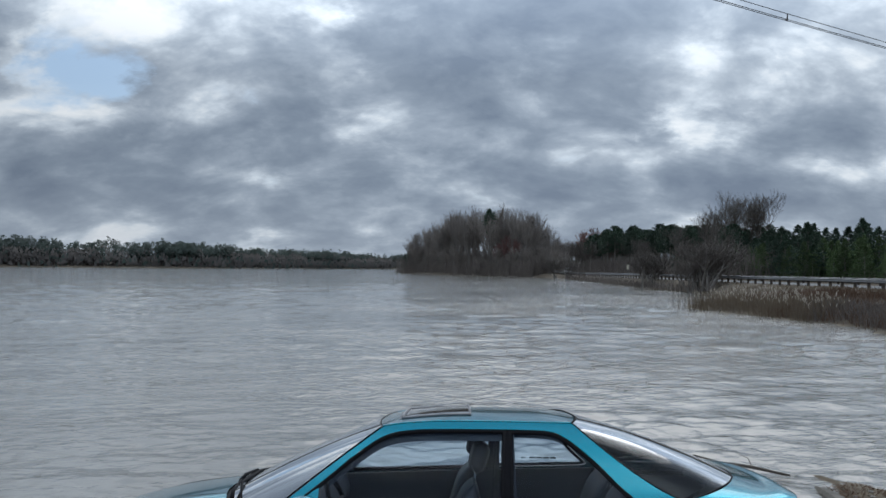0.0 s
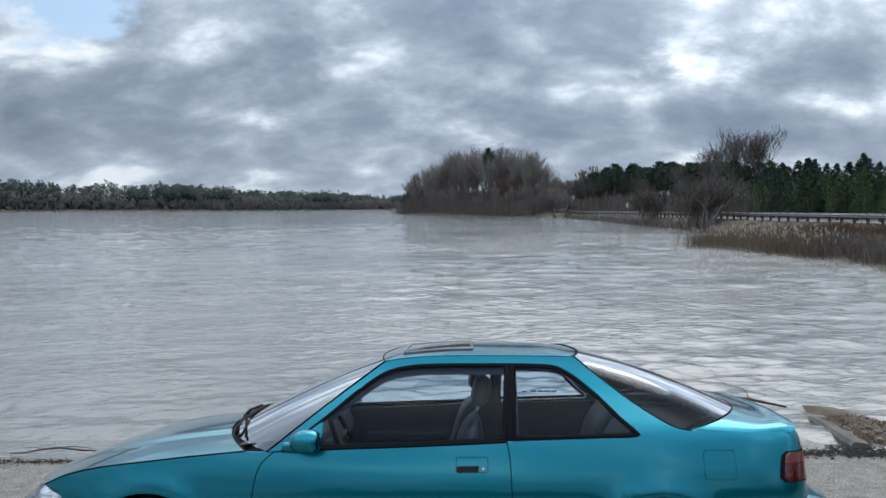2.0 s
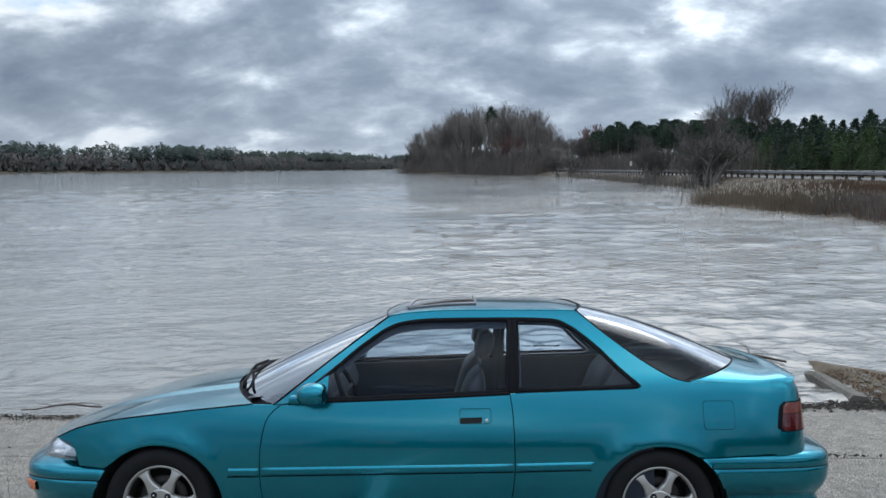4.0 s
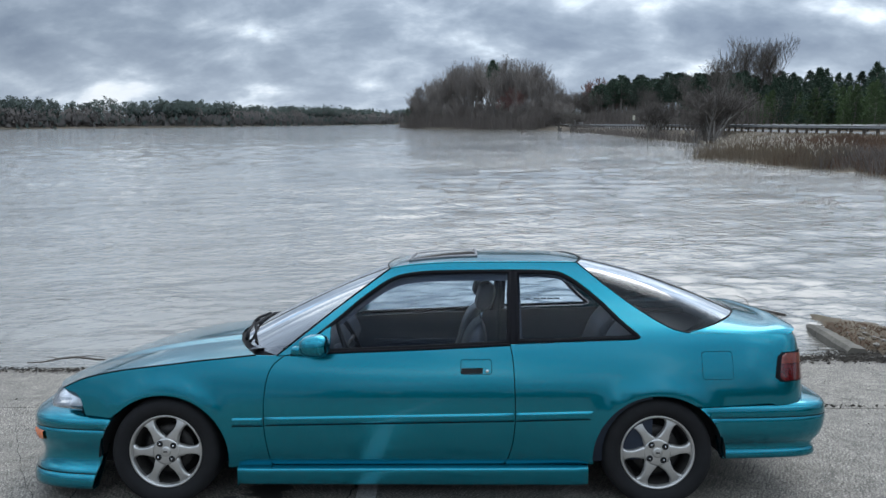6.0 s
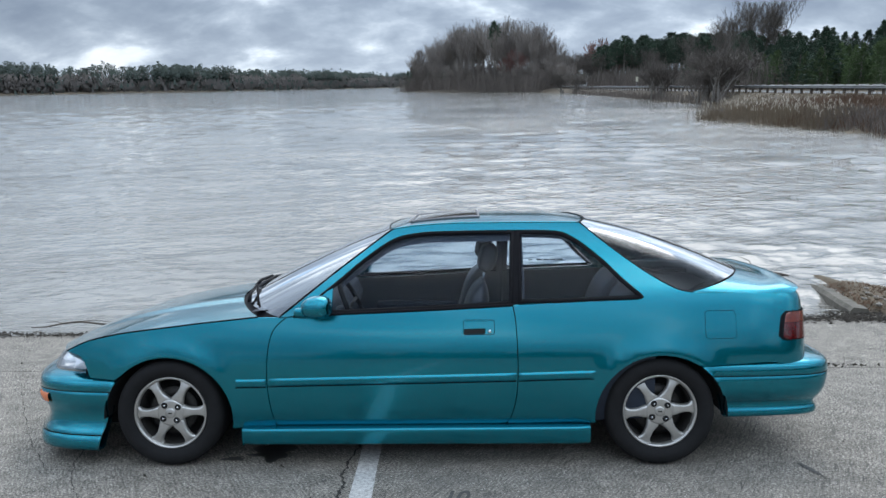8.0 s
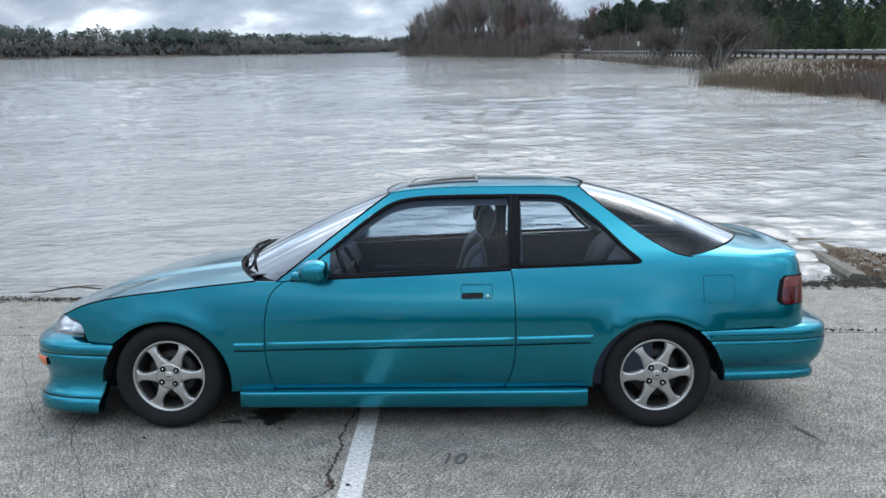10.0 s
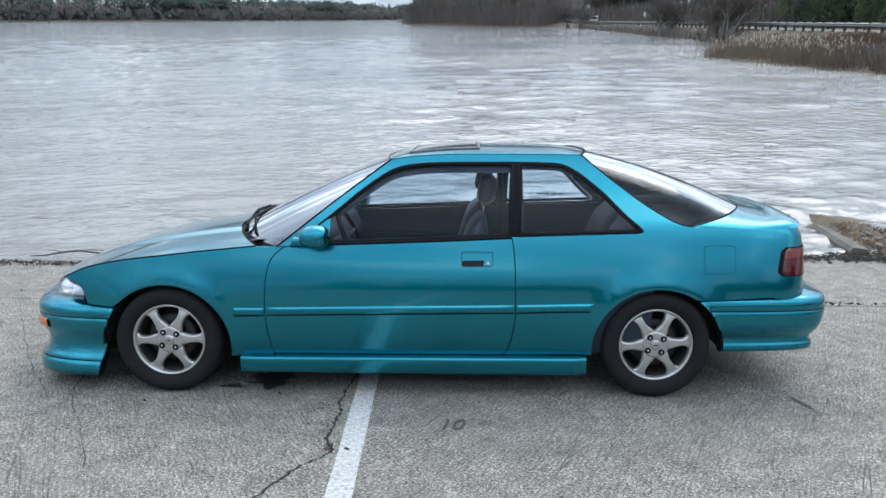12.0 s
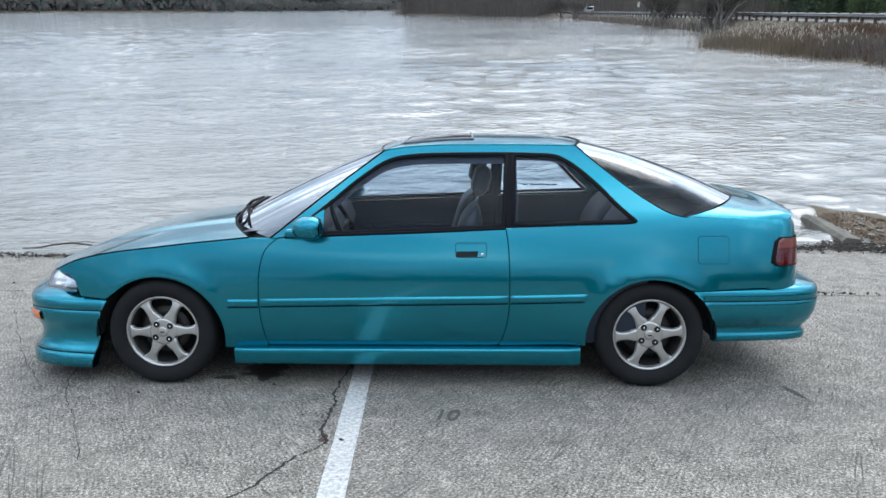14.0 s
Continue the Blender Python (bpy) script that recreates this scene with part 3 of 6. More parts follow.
def build_ground_marks():
    rnd = random.Random(5)
    # worn white dividing line
    def line(u, v):
        y = -9 + u * 10.1
        w = 0.053 + 0.0012 * math.sin(y * 9.0) + 0.001 * math.sin(y * 47)
        return (-0.21 - 0.0305 * (y + 1.91) + (v - 0.5) * 2 * w, y, 0.004)
    v, f = grid(line, 240, 2)
    ob = new("road_marking", to_mesh("road_marking", v, f, WHITE_LINE))
    ob.matrix_world = RAMP
    tagged(ob, "worn white painted line on the concrete ramp", "road marking")
    # the crack beside it
    pts = [(-0.34, -0.38), (-0.325, -0.55), (-0.355, -0.74), (-0.345, -0.86), (-0.365, -0.93), (-0.325, -1.07), (-0.345, -1.16), (-0.34, -1.26), (-0.355, -1.36), (-0.315, -1.46), (-0.30, -1.5), (-0.33, -1.56), (-0.42, -1.66), (-0.47, -1.78), (-0.53, -1.92), (-0.66, -2.05), (-0.83, -2.25), (-0.9, -2.6)]
    fine = []
    for (x0, y0), (x1, y1) in zip(pts, pts[1:]):
        for k in range(5):
            t = k / 5
            fine.append((x0 + (x1 - x0) * t + rnd.uniform(-0.008, 0.008), y0 + (y1 - y0) * t))
    verts, faces = [], []
    for i, (x, y) in enumerate(fine):
        w = rnd.uniform(0.003, 0.009)
        verts += [(x - w, y - w * 0.4, 0.003), (x + w, y + w * 0.4, 0.003)]
        if i:
            faces.append([2 * i - 2, 2 * i - 1, 2 * i + 1, 2 * i])
    ob = new("crack", to_mesh("crack", verts, faces, CRACK))
    ob.matrix_world = RAMP
    tagged(ob, "jagged dark crack in the concrete beside the white line", "crack")
    # hairline cracks near the nose
    for path in ([(-1.9, -0.5), (-1.75, -0.95), (-1.55, -1.25), (-1.3, -1.7)], [(-2.9, 0.6), (-2.6, 0.1), (-2.2, -0.5), (-1.9, -0.9)], [(1.9, -0.9), (2.05, -1.0), (2.2, -1.05)]):
        verts, faces = [], []
        for i, (x, y) in enumerate(curve(path, 8)):
            x += rnd.uniform(-0.012, 0.012)
            w = rnd.uniform(0.001, 0.003)
            verts += [(x - w, y, 0.0025), (x + w, y, 0.0025)]
            if i:
                faces.append([2 * i - 2, 2 * i - 1, 2 * i + 1, 2 * i])
        ob = new("hairline_crack", to_mesh("hairline_crack", verts, faces, CRACK))
        ob.matrix_world = RAMP
        tagged(ob, "thin hairline crack in grey concrete", "crack")
    # oil stains
    for cx, cy, rx, ry in ((-0.78, -0.60, 0.10, 0.14), (-0.98, -0.72, 0.06, 0.03), (-0.88, -0.66, 0.04, 0.02)):
        verts = [(cx, cy, 0.003)]
        for k in range(40):
            a = 2 * math.pi * k / 40
            r = 1 + 0.22 * math.sin(3 * a + cx * 9) + 0.15 * math.sin(7 * a) + rnd.uniform(-0.06, 0.06)
            verts.append((cx + rx * r * math.cos(a), cy + ry * r * math.sin(a), 0.003))
        faces = [[0, 1 + k, 1 + (k + 1) % 40] for k in range(40)]
        ob = new("oil_stain", to_mesh("oil_stain", verts, faces, OIL))
        ob.matrix_world = RAMP
        tagged(ob, "black oil stain soaked into the concrete", "stain")
    for cx, cy, turn, size in ((-0.325, -1.49, 1.2, 0.024), (-0.318, -1.45, 1.9, 0.017)):
        verts, faces = [(cx, cy, 0.012)], []
        for k in range(12):
            a = 2 * math.pi * k / 12
            r = size * (0.55 + 0.45 * abs(math.cos(a))) * (1 + 0.12 * math.sin(5 * a))
            verts.append((cx + r * math.cos(a + turn), cy + 0.7 * r * math.sin(a + turn), 0.005 + 0.006 * math.sin(3 * a)))
            faces.append([0, 1 + k, 1 + (k + 1) % 12])
        leaf = new("dead_leaf", to_mesh("dead_leaf", verts, faces, LEAF))
        leaf.matrix_world = RAMP
        tagged(leaf, "curled brown dead leaf caught in the crack", "leaf", "leaves on the crack")
    # dark scuff left on the slab
    verts, faces = [], []
    for k in range(15):
        u = k / 14
        w = 0.012 * math.sin(math.pi * u) + 0.001
        x, y = 1.99 + 0.06 * u, -0.79 - 0.17 * u + 0.012 * math.sin(u * 5)
        verts += [(x - w, y - w, 0.0028), (x + w, y + w, 0.0028)]
        if k:
            faces.append([2 * k - 2, 2 * k - 1, 2 * k + 1, 2 * k])
    ob = new("scuff_mark", to_mesh("scuff_mark", verts, faces, STAMP))
    ob.matrix_world = RAMP
    tagged(ob, "short dark scuff on the grey concrete", "stain")
    # stencilled number
    cu = bpy.data.curves.new("stencilled_number", "FONT")
    cu.body, cu.size, cu.align_x, cu.align_y, cu.extrude, cu.offset, cu.shear = "10", 0.20, "CENTER", "CENTER", 0.0008, 0.003, 0.25
    ob = new("stencilled_number", cu)
    ob.data.materials.append(STAMP)
    ob.matrix_world = RAMP @ pose(0.215, -1.21, 0.003)
    ob.scale = (0.62, 0.85, 1)
    tagged(ob, "faded dark number on grey concrete", "marking")


def build_kerb():
    verts, faces = [], []
    n = 26
    rnd = random.Random(8)
    for i in range(n + 1):
        y = 3.38 + 1.42 * i / n
        top = -0.335 - 0.065 * (i / n) - (0.06 * max(0, i / n - 0.82) / 0.18)
        wid = 0.19 - 0.08 * (i / n)
        x0 = 4.42 + 0.15 * i / n + rnd.uniform(-0.006, 0.006)
        for x, z in ((x0 - 0.02, -1.2), (x0, top - 0.04), (x0 + 0.035, top + rnd.uniform(-0.006, 0.006)), (x0 + wid, top - 0.01 + rnd.uniform(-0.008, 0.008)), (x0 + wid + 0.05, top - 0.10)):
            verts.append((x, y, z))
    for i in range(n):
        for k in range(4):
            a = i * 5 + k
            faces.append([a, a + 5, a + 6, a + 1])
    faces.append([0, 1, 2, 3, 4])
    faces.append([n * 5 + k for k in (4, 3, 2, 1, 0)])
    ob = new("kerb", to_mesh("kerb", verts, faces, OLD_CONCRETE, False))
    tagged(ob, "worn concrete kerb edging the ramp at the water", "kerb", kind="structure")


def build_wash():
    """Thin sheet of water that laps up the concrete."""
    rnd = np.random.RandomState(2)
    ph = rnd.uniform(0, 6, 6)
    edge = lambda x: 2.72 + 0.075 * (x + 4) + 0.10 * math.sin(x * 0.8 + ph[0]) + 0.06 * math.sin(x * 2.1 + ph[1]) + 0.03 * math.sin(x * 5.3 + ph[2])
    def fn(u, v):
        x = -12 + 16.6 * u
        y0 = edge(x)
        y = y0 + (4.6 - y0) * v
        return (x, y, 0.004 + 0.006 * min(1, v * 14) + 0.004 * math.sin(y * 7 + x * 1.3 + ph[3]) * min(1, v * 3))
    v, f = grid(fn, 170, 40)
    ob = new("wash", to_mesh("wash", v, f, WATER_MAT, True))
    ob.matrix_world = RAMP
    tagged(ob, "thin sheet of lake water lapping over the ramp", "water", kind="structure")
    return ob


def HEIGHTS(x, y):
    return ground_height(np.array([float(x)]), np.array([float(y)]))[0]


def build_litter():
    """Leaf litter and twigs left at the water's edge, and a bare stick on top."""
    rnd = random.Random(11)
    verts, faces = [], []
    def bits(x0, x1, line, spread, count, size):
        for _ in range(count):
            x = rnd.uniform(x0, x1)
            y = line(x) + rnd.gauss(0, spread)
            s = rnd.uniform(0.4, 1.3) * size
            a = rnd.uniform(0, 6.28)
            h = rnd.uniform(0.003, 0.02)
            n = len(verts)
            for k in range(4):
                b = a + k * 1.57
                e = s * (1.6 if k % 2 else 0.5)
                verts.append((x + e * math.cos(b), y + e * math.sin(b) * 0.7, h + rnd.uniform(-0.003, 0.008)))
            verts.append((x, y, h + 0.012))
            for k in range(4):
                faces.append([n + k, n + (k + 1) % 4, n + 4])
    bits(-9, -2.4, lambda x: 2.52 + 0.05 * math.sin(x * 2) + 0.11 * (x + 4), 0.030, 520, 0.011)
    bits(-4.6, -2.9, lambda x: 2.58 + 0.03 * math.sin(x * 4), 0.045, 420, 0.014)
    bits(2.4, 4.75, lambda x: 3.1 + 0.05 * math.sin(x * 5) + 0.03 * (x - 3), 0.10, 1500, 0.018)
    bits(4.2, 5.6, lambda x: 3.3 + 0.1 * math.sin(x * 3), 0.16, 700, 0.022)
    bits(2.3, 6.0, lambda x: 1.19 + 0.015 * math.sin(x * 6), 0.012, 260, 0.014)
    bits(-9, 5, lambda x: 0.0, 1.8, 60, 0.010)
    ob = new("leaf_litter", to_mesh("leaf_litter", verts, faces, DEBRIS))
    ob.matrix_world = RAMP
    tagged(ob, "dark wet leaf litter stranded along the waterline", "litter", kind="stuff")
    stick = empty("driftwood_stick", RAMP @ pose(-3.75, 2.83, 0.03), "thin grey bare stick washed up on the ramp", "stick")
    part("stem", (*tube([(-0.36, 0.0, 0.0), (-0.2, -0.02, 0.01), (-0.05, 0.03, 0.035), (0.12, 0.05, 0.05), (0.35, 0.02, 0.03), (0.6, 0.05, 0.02)], [0.006, 0.008, 0.010, 0.011, 0.009, 0.004], 6), STICK, True), stick)
    part("side_twig", (*tube([(-0.05, 0.03, 0.035), (-0.14, 0.06, 0.05), (-0.24, 0.06, 0.045)], [0.006, 0.004, 0.002], 5), STICK, True), stick)
    part("side_twig", (*tube([(0.12, 0.05, 0.05), (0.24, 0.10, 0.055), (0.4, 0.12, 0.03)], [0.006, 0.004, 0.002], 5), STICK, True), stick)
    limb = empty("driftwood_limb", pose(4.15, 5.3, WATER + 0.0), "dark waterlogged limb lying against the kerb", "stick")
    part("stem", (*tube([(-0.55, 0.75, 0.04), (-0.3, 0.45, 0.02), (0.0, 0.1, 0.05), (0.35, -0.2, 0.03)], [0.008, 0.016, 0.022, 0.014], 7), STICK, True), limb)
    part("side_twig", (*tube([(0.0, 0.1, 0.05), (0.05, 0.35, 0.10), (-0.05, 0.5, 0.13)], [0.01, 0.006, 0.003], 5), STICK, True), limb)
    tv, tf = [], []
    for _ in range(1500):
        x, y = rnd.uniform(4.66, 6.2), rnd.uniform(3.45, 4.6)
        z = float(HEIGHTS(x, y))
        h, a = rnd.uniform(0.02, 0.09), rnd.uniform(0, 6.28)
        n = len(tv)
        tv += [(x - 0.006, y, z - 0.01), (x + 0.006, y, z - 0.01), (x + h * 0.8 * math.cos(a), y + h * 0.8 * math.sin(a), z + h * 0.6)]
        tf.append([n, n + 1, n + 2])
    tagged(new("bank_turf", to_mesh("bank_turf", tv, tf, GRASS_RUST)), "short dead turf on the muddy bank by the kerb", "grass", kind="stuff")
    # stones by the kerb
    for k in range(26):
        s = rnd.uniform(0.015, 0.05)
        bm = bmesh.new()
        bmesh.ops.create_icosphere(bm, subdivisions=1, radius=s)
        for v in bm.verts:
            v.co *= rnd.uniform(0.7, 1.15)
            v.co.z *= 0.6
        me = bpy.data.meshes.new("stone")
        bm.to_mesh(me)
        bm.free()
        me.materials.append(SOIL if k % 2 else CONCRETE)
        x, y = rnd.uniform(4.68, 5.4), rnd.uniform(3.5, 4.4)
        st = new("stone", me)
        st.location = (x, y, float(ground_height(np.array([x]), np.array([y]))[0]) + s * 0.3)
        tagged(st, "small rough stone on the muddy bank", "stone", "stones by the kerb")


build_ramp()
build_ground_marks()
build_kerb()
wash = build_wash()
build_litter()

# ---- the car: nose towards -x, its near flank at -y, standing on the ramp plane ----
BASE, HUB_Z = 1.275, 0.285
half_width = smooth_fn([-2.25, -2.1, -1.95, -1.75, -1.5, -1.2, -0.6, 0.6, 1.3, 1.7, 1.95, 2.1, 2.25], [0.60, 0.69, 0.76, 0.803, 0.828, 0.845, 0.85, 0.85, 0.848, 0.835, 0.805, 0.77, 0.70])
section = smooth_fn([0.08, 0.18, 0.28, 0.40, 0.50, 0.58, 0.66, 0.74, 0.82, 0.89, 1.0, 1.1, 1.2, 1.25, 1.30], [-0.075, -0.05, -0.022, -0.006, 0.0, -0.005, -0.017, -0.035, -0.057, -0.081, -0.144, -0.207, -0.276, -0.318, -0.37])


def flank(x, z):
    """Half width of the body at length x and height z, with a soft lip round the wheel arches."""
    lip = 0.0
    for hx in (-BASE, BASE):
        r = math.hypot(x - hx, z - 0.27)
        if z > 0.2:
            lip += 0.010 * math.exp(-((r - 0.335) / 0.060) ** 2)
    return half_width(x) + section(z) + lip


def inset_outline(pts, d):
    """Moves a closed outline inwards by d."""
    n = len(pts)
    area = sum(pts[i][0] * pts[(i + 1) % n][1] - pts[(i + 1) % n][0] * pts[i][1] for i in range(n))
    s = 1 if area > 0 else -1
    out = []
    for i in range(n):
        a, b, c = np.array(pts[i - 1]), np.array(pts[i]), np.array(pts[(i + 1) % n])
        t0, t1 = b - a, c - b
        t0, t1 = t0 / (np.linalg.norm(t0) + 1e-9), t1 / (np.linalg.norm(t1) + 1e-9)
        n0, n1 = np.array([-t0[1], t0[0]]) * s, np.array([-t1[1], t1[0]]) * s
        m = n0 + n1
        m = m / max(np.dot(m, m) / 2, 0.35)
        out.append(tuple(b + m * d))
    return out


def clip_cell(poly, axis, value, keep_above):
    out = []
    for i in range(len(poly)):
        p, q = poly[i - 1], poly[i]
        a, b = (p[axis] - value, q[axis] - value) if keep_above else (value - p[axis], value - q[axis])
        if (a >= 0) != (b >= 0):
            t = a / (a - b)
            out.append((p[0] + (q[0] - p[0]) * t, p[1] + (q[1] - p[1]) * t))
        if b >= 0:
            out.append(q)
    return out


def flank_panel(outline, side, material, depth=0.0, rim=0.014, step=0.05, gap=0.0):
    """A pressed panel lying on the flank: outline in (x, z), with edges turned inwards. side: -1 near, +1 far."""
    pts = inset_outline(outline, gap) if gap else list(outline)
    xs, zs = [p[0] for p in pts], [p[1] for p in pts]
    verts, faces, normals = [], [], []

    def place(x, z, extra=0.0):
        return (x, side * (flank(x, z) - depth - extra), z)

    def normal(x, z):
        e = 0.004
        fx, fz = (flank(x + e, z) - flank(x - e, z)) / (2 * e), (flank(x, z + e) - flank(x, z - e)) / (2 * e)
        return tuple(Vector((-fx, side, -fz)).normalized())

    area = sum(pts[i][0] * pts[(i + 1) % len(pts)][1] - pts[(i + 1) % len(pts)][0] * pts[i][1] for i in range(len(pts)))
    ccw = pts if area > 0 else pts[::-1]
    x0, z0 = min(xs), min(zs)
    shared = {}
    for i in range(int((max(xs) - x0) / step) + 1):
        col = clip_cell(clip_cell(ccw, 0, x0 + i * step, True), 0, x0 + (i + 1) * step, False)
        if len(col) < 3:
            continue
        for j in range(int((max(zs) - z0) / step) + 1):
            cell = clip_cell(clip_cell(col, 1, z0 + j * step, True), 1, z0 + (j + 1) * step, False)
            clean = []
            for p in cell:
                if not clean or math.dist(p, clean[-1]) > 1e-5:
                    clean.append(p)
            if len(clean) > 1 and math.dist(clean[0], clean[-1]) < 1e-5:
                clean.pop()
            if len(clean) < 3:
                continue
            n = len(verts)
            ring = []
            for p in clean:
                key = (round(p[0], 5), round(p[1], 5))
                if key not in shared:
                    shared[key] = len(verts)
                    verts.append(place(*p))
                    normals.append(normal(*p))
                if shared[key] not in ring:
                    ring.append(shared[key])
            if len(ring) < 3:
                continue
            faces.append(ring if side < 0 else ring[::-1])
    if rim:
        n = len(verts)
        m = len(ccw)
        for i, p in enumerate(ccw):
            t = Vector((ccw[(i + 1) % m][0] - ccw[i - 1][0], 0, ccw[(i + 1) % m][1] - ccw[i - 1][1])).normalized()
            out = Vector((t.z, 0, -t.x))
            for e in (0.0, rim):
                verts.append(place(*p, e))
                normals.append(tuple((out + Vector((0, side * 0.6, 0))).normalized()))
        for i in range(m):
            a, b = n + 2 * i, n + 2 * ((i + 1) % m)
            ring = [a, a + 1, b + 1, b]
            faces.append(ring if side < 0 else ring[::-1])
    me = to_mesh("panel", verts, faces, material, True)
    me.normals_split_custom_set_from_vertices(normals)
    return me


def flank_ring(outline, side, material, width, proud=0.004):
    """A rubber strip running inside a closed outline on the flank."""
    inner = inset_outline(outline, width)
    midl = inset_outline(outline, width / 2)
    verts, faces = [], []
    n = len(outline)
    for o, m, i in zip(outline, midl, inner):
        for p, h in ((o, -0.004), (m, proud), (i, -0.010)):
            verts.append((p[0], side * (flank(*p) + h), p[1]))
    for k in range(n):
        a, b = 3 * k, 3 * ((k + 1) % n)
        for e in (0, 1):
            faces.append([a + e, b + e, b + e + 1, a + e + 1])
    return to_mesh("trim", verts, faces, material, True)


def sweep(plan, profile, trim=0):
    """A skin carried round a plan curve: profile gives (height, outward offset)."""
    pts = [Vector((x, y, 0)) for x, y in plan]
    verts, faces = [], []
    m = len(profile)
    for i, p in enumerate(pts):
        t = (pts[min(i + 1, len(pts) - 1)] - pts[max(i - 1, 0)]).normalized()
        out = Vector((-t.y, t.x, 0))
        if out.dot(p - Vector((0.0, 0, 0))) < 0:
            out = -out
        for z, o in profile:
            q = p + out * o
            if trim:      # keep clear of the wheel arch
                r = 0.334 * math.sqrt(max(0.0, 1 - ((z - 0.268) / 0.322) ** 2)) if z > 0.268 else 0.334 + (0.268 - z) * 0.25
                q.x = min(q.x, -BASE - r) if trim < 0 else max(q.x, BASE + r)
            verts.append((q.x, q.y, z))
    for i in range(len(pts) - 1):
        for k in range(m - 1):
            a = i * m + k
            faces.append([a, a + m, a + m + 1, a + 1])
    return verts, faces


HOOD_CUT = [(-1.82, 0.612), (-1.71, 0.662), (-1.55, 0.70), (-1.40, 0.722), (-1.25, 0.74), (-1.10, 0.758), (-0.95, 0.773), (-0.80, 0.788)]
DOOR_FRONT = [(-0.655, 0.785), (-0.72, 0.72), (-0.748, 0.60), (-0.752, 0.44), (-0.74, 0.32), (-0.718, 0.222)]
DOOR_REAR = [(0.518, 0.842), (0.532, 0.76), (0.540, 0.60), (0.540, 0.45), (0.528, 0.34), (0.505, 0.26), (0.482, 0.228)]
BELT = [(-0.615, 0.791), (-0.37, 0.804), (0.1, 0.822), (0.518, 0.842)]
DOOR_WINDOW_TOP = [(-0.615, 0.793), (-0.481, 0.898), (-0.373, 0.982), (-0.252, 1.080), (-0.108, 1.172), (0.03, 1.203), (0.22, 1.211), (0.54, 1.213)]
QUARTER_WINDOW_TOP = [(0.54, 1.213), (0.70, 1.211), (0.79, 1.203), (0.845, 1.18), (0.90, 1.145), (1.0, 1.062), (1.10, 0.962), (1.175, 0.897), (1.19, 0.876), (1.16, 0.866), (1.05, 0.861), (0.518, 0.842)]
HATCH_EDGE = [(0.895, 1.252), (0.985, 1.175), (1.12, 1.068), (1.25, 0.978), (1.36, 0.918), (1.44, 0.898)]
SCREEN_EDGE = [(-0.69, 0.788), (-0.659, 0.808), (-0.526, 0.912), (-0.391, 1.018), (-0.254, 1.120), (-0.12, 1.218)]


def arch(hx, a0, a1, n=22, rx=0.335, rz=0.318, zc=0.268):
    return [(hx + rx * math.cos(math.radians(a0 + (a1 - a0) * k / n)), zc + rz * math.sin(math.radians(a0 + (a1 - a0) * k / n))) for k in range(n + 1)]


def fender_outline():
    front = [(-1.82, 0.612), (-1.748, 0.590), (-1.722, 0.56), (-1.700, 0.50), (-1.692, 0.474), (-1.553, 0.466)]
    wheel = [p for p in arch(-BASE, 141, -12) if True]
    return front + wheel[1:] + [(-0.886, 0.205), (-0.72, 0.214)] + curve(DOOR_FRONT[::-1], 5)[1:] + [(-0.70, 0.787)] + curve(HOOD_CUT[::-1], 5)[:-1]


def door_outline():
    return curve(DOOR_FRONT, 5) + [(-0.70, 0.2195), (-0.2, 0.222), (0.44, 0.2255)] + curve(DOOR_REAR[::-1], 5) + curve(BELT[::-1], 4)[1:]


def side_frame_outline():
    """Screen pillar, roof rail, tail pillar and rear quarter in one pressing."""
    wheel = arch(BASE, 57, 188)
    o = curve(SCREEN_EDGE, 6) + curve([(-0.12, 1.222), (0.0, 1.240), (0.22, 1.252), (0.55, 1.254), (0.83, 1.252), (0.895, 1.252)], 5)[1:]
    o += curve(HATCH_EDGE, 6)[1:] + [(1.58, 0.896), (1.74, 0.893), (1.872, 0.889)]
    o += [(1.872, 0.80), (1.872, 0.665), (1.872, 0.544), (1.80, 0.542), (1.515, 0.531)]
    o += wheel + [(0.93, 0.229), (0.60, 0.227), (0.50, 0.2255)]
    o += curve(DOOR_REAR[::-1], 5)[1:] + curve(QUARTER_WINDOW_TOP[::-1], 5)[1:] + curve(DOOR_WINDOW_TOP[::-1], 6)[1:] + [(-0.65, 0.787)]
    return o


FRONT_PLAN = [(-1.50, -0.828), (-1.56, -0.822), (-1.72, -0.806), (-1.865, -0.775), (-1.98, -0.718), (-2.05, -0.62), (-2.105, -0.47), (-2.145, -0.25), (-2.16, 0.0)]
REAR_PLAN = [(1.46, -0.842), (1.545, -0.838), (1.75, -0.828), (1.93, -0.810), (2.07, -0.780), (2.165, -0.71), (2.215, -0.53), (2.235, -0.27), (2.242, 0.0)]
TAIL_PLAN = [(2.086, -0.455), (2.095, -0.25), (2.098, 0.0)]


tail_lean = smooth_fn([0.50, 0.62, 0.70, 0.80, 0.86, 0.885], [0.010, 0.006, 0.0, -0.008, -0.018, -0.034])


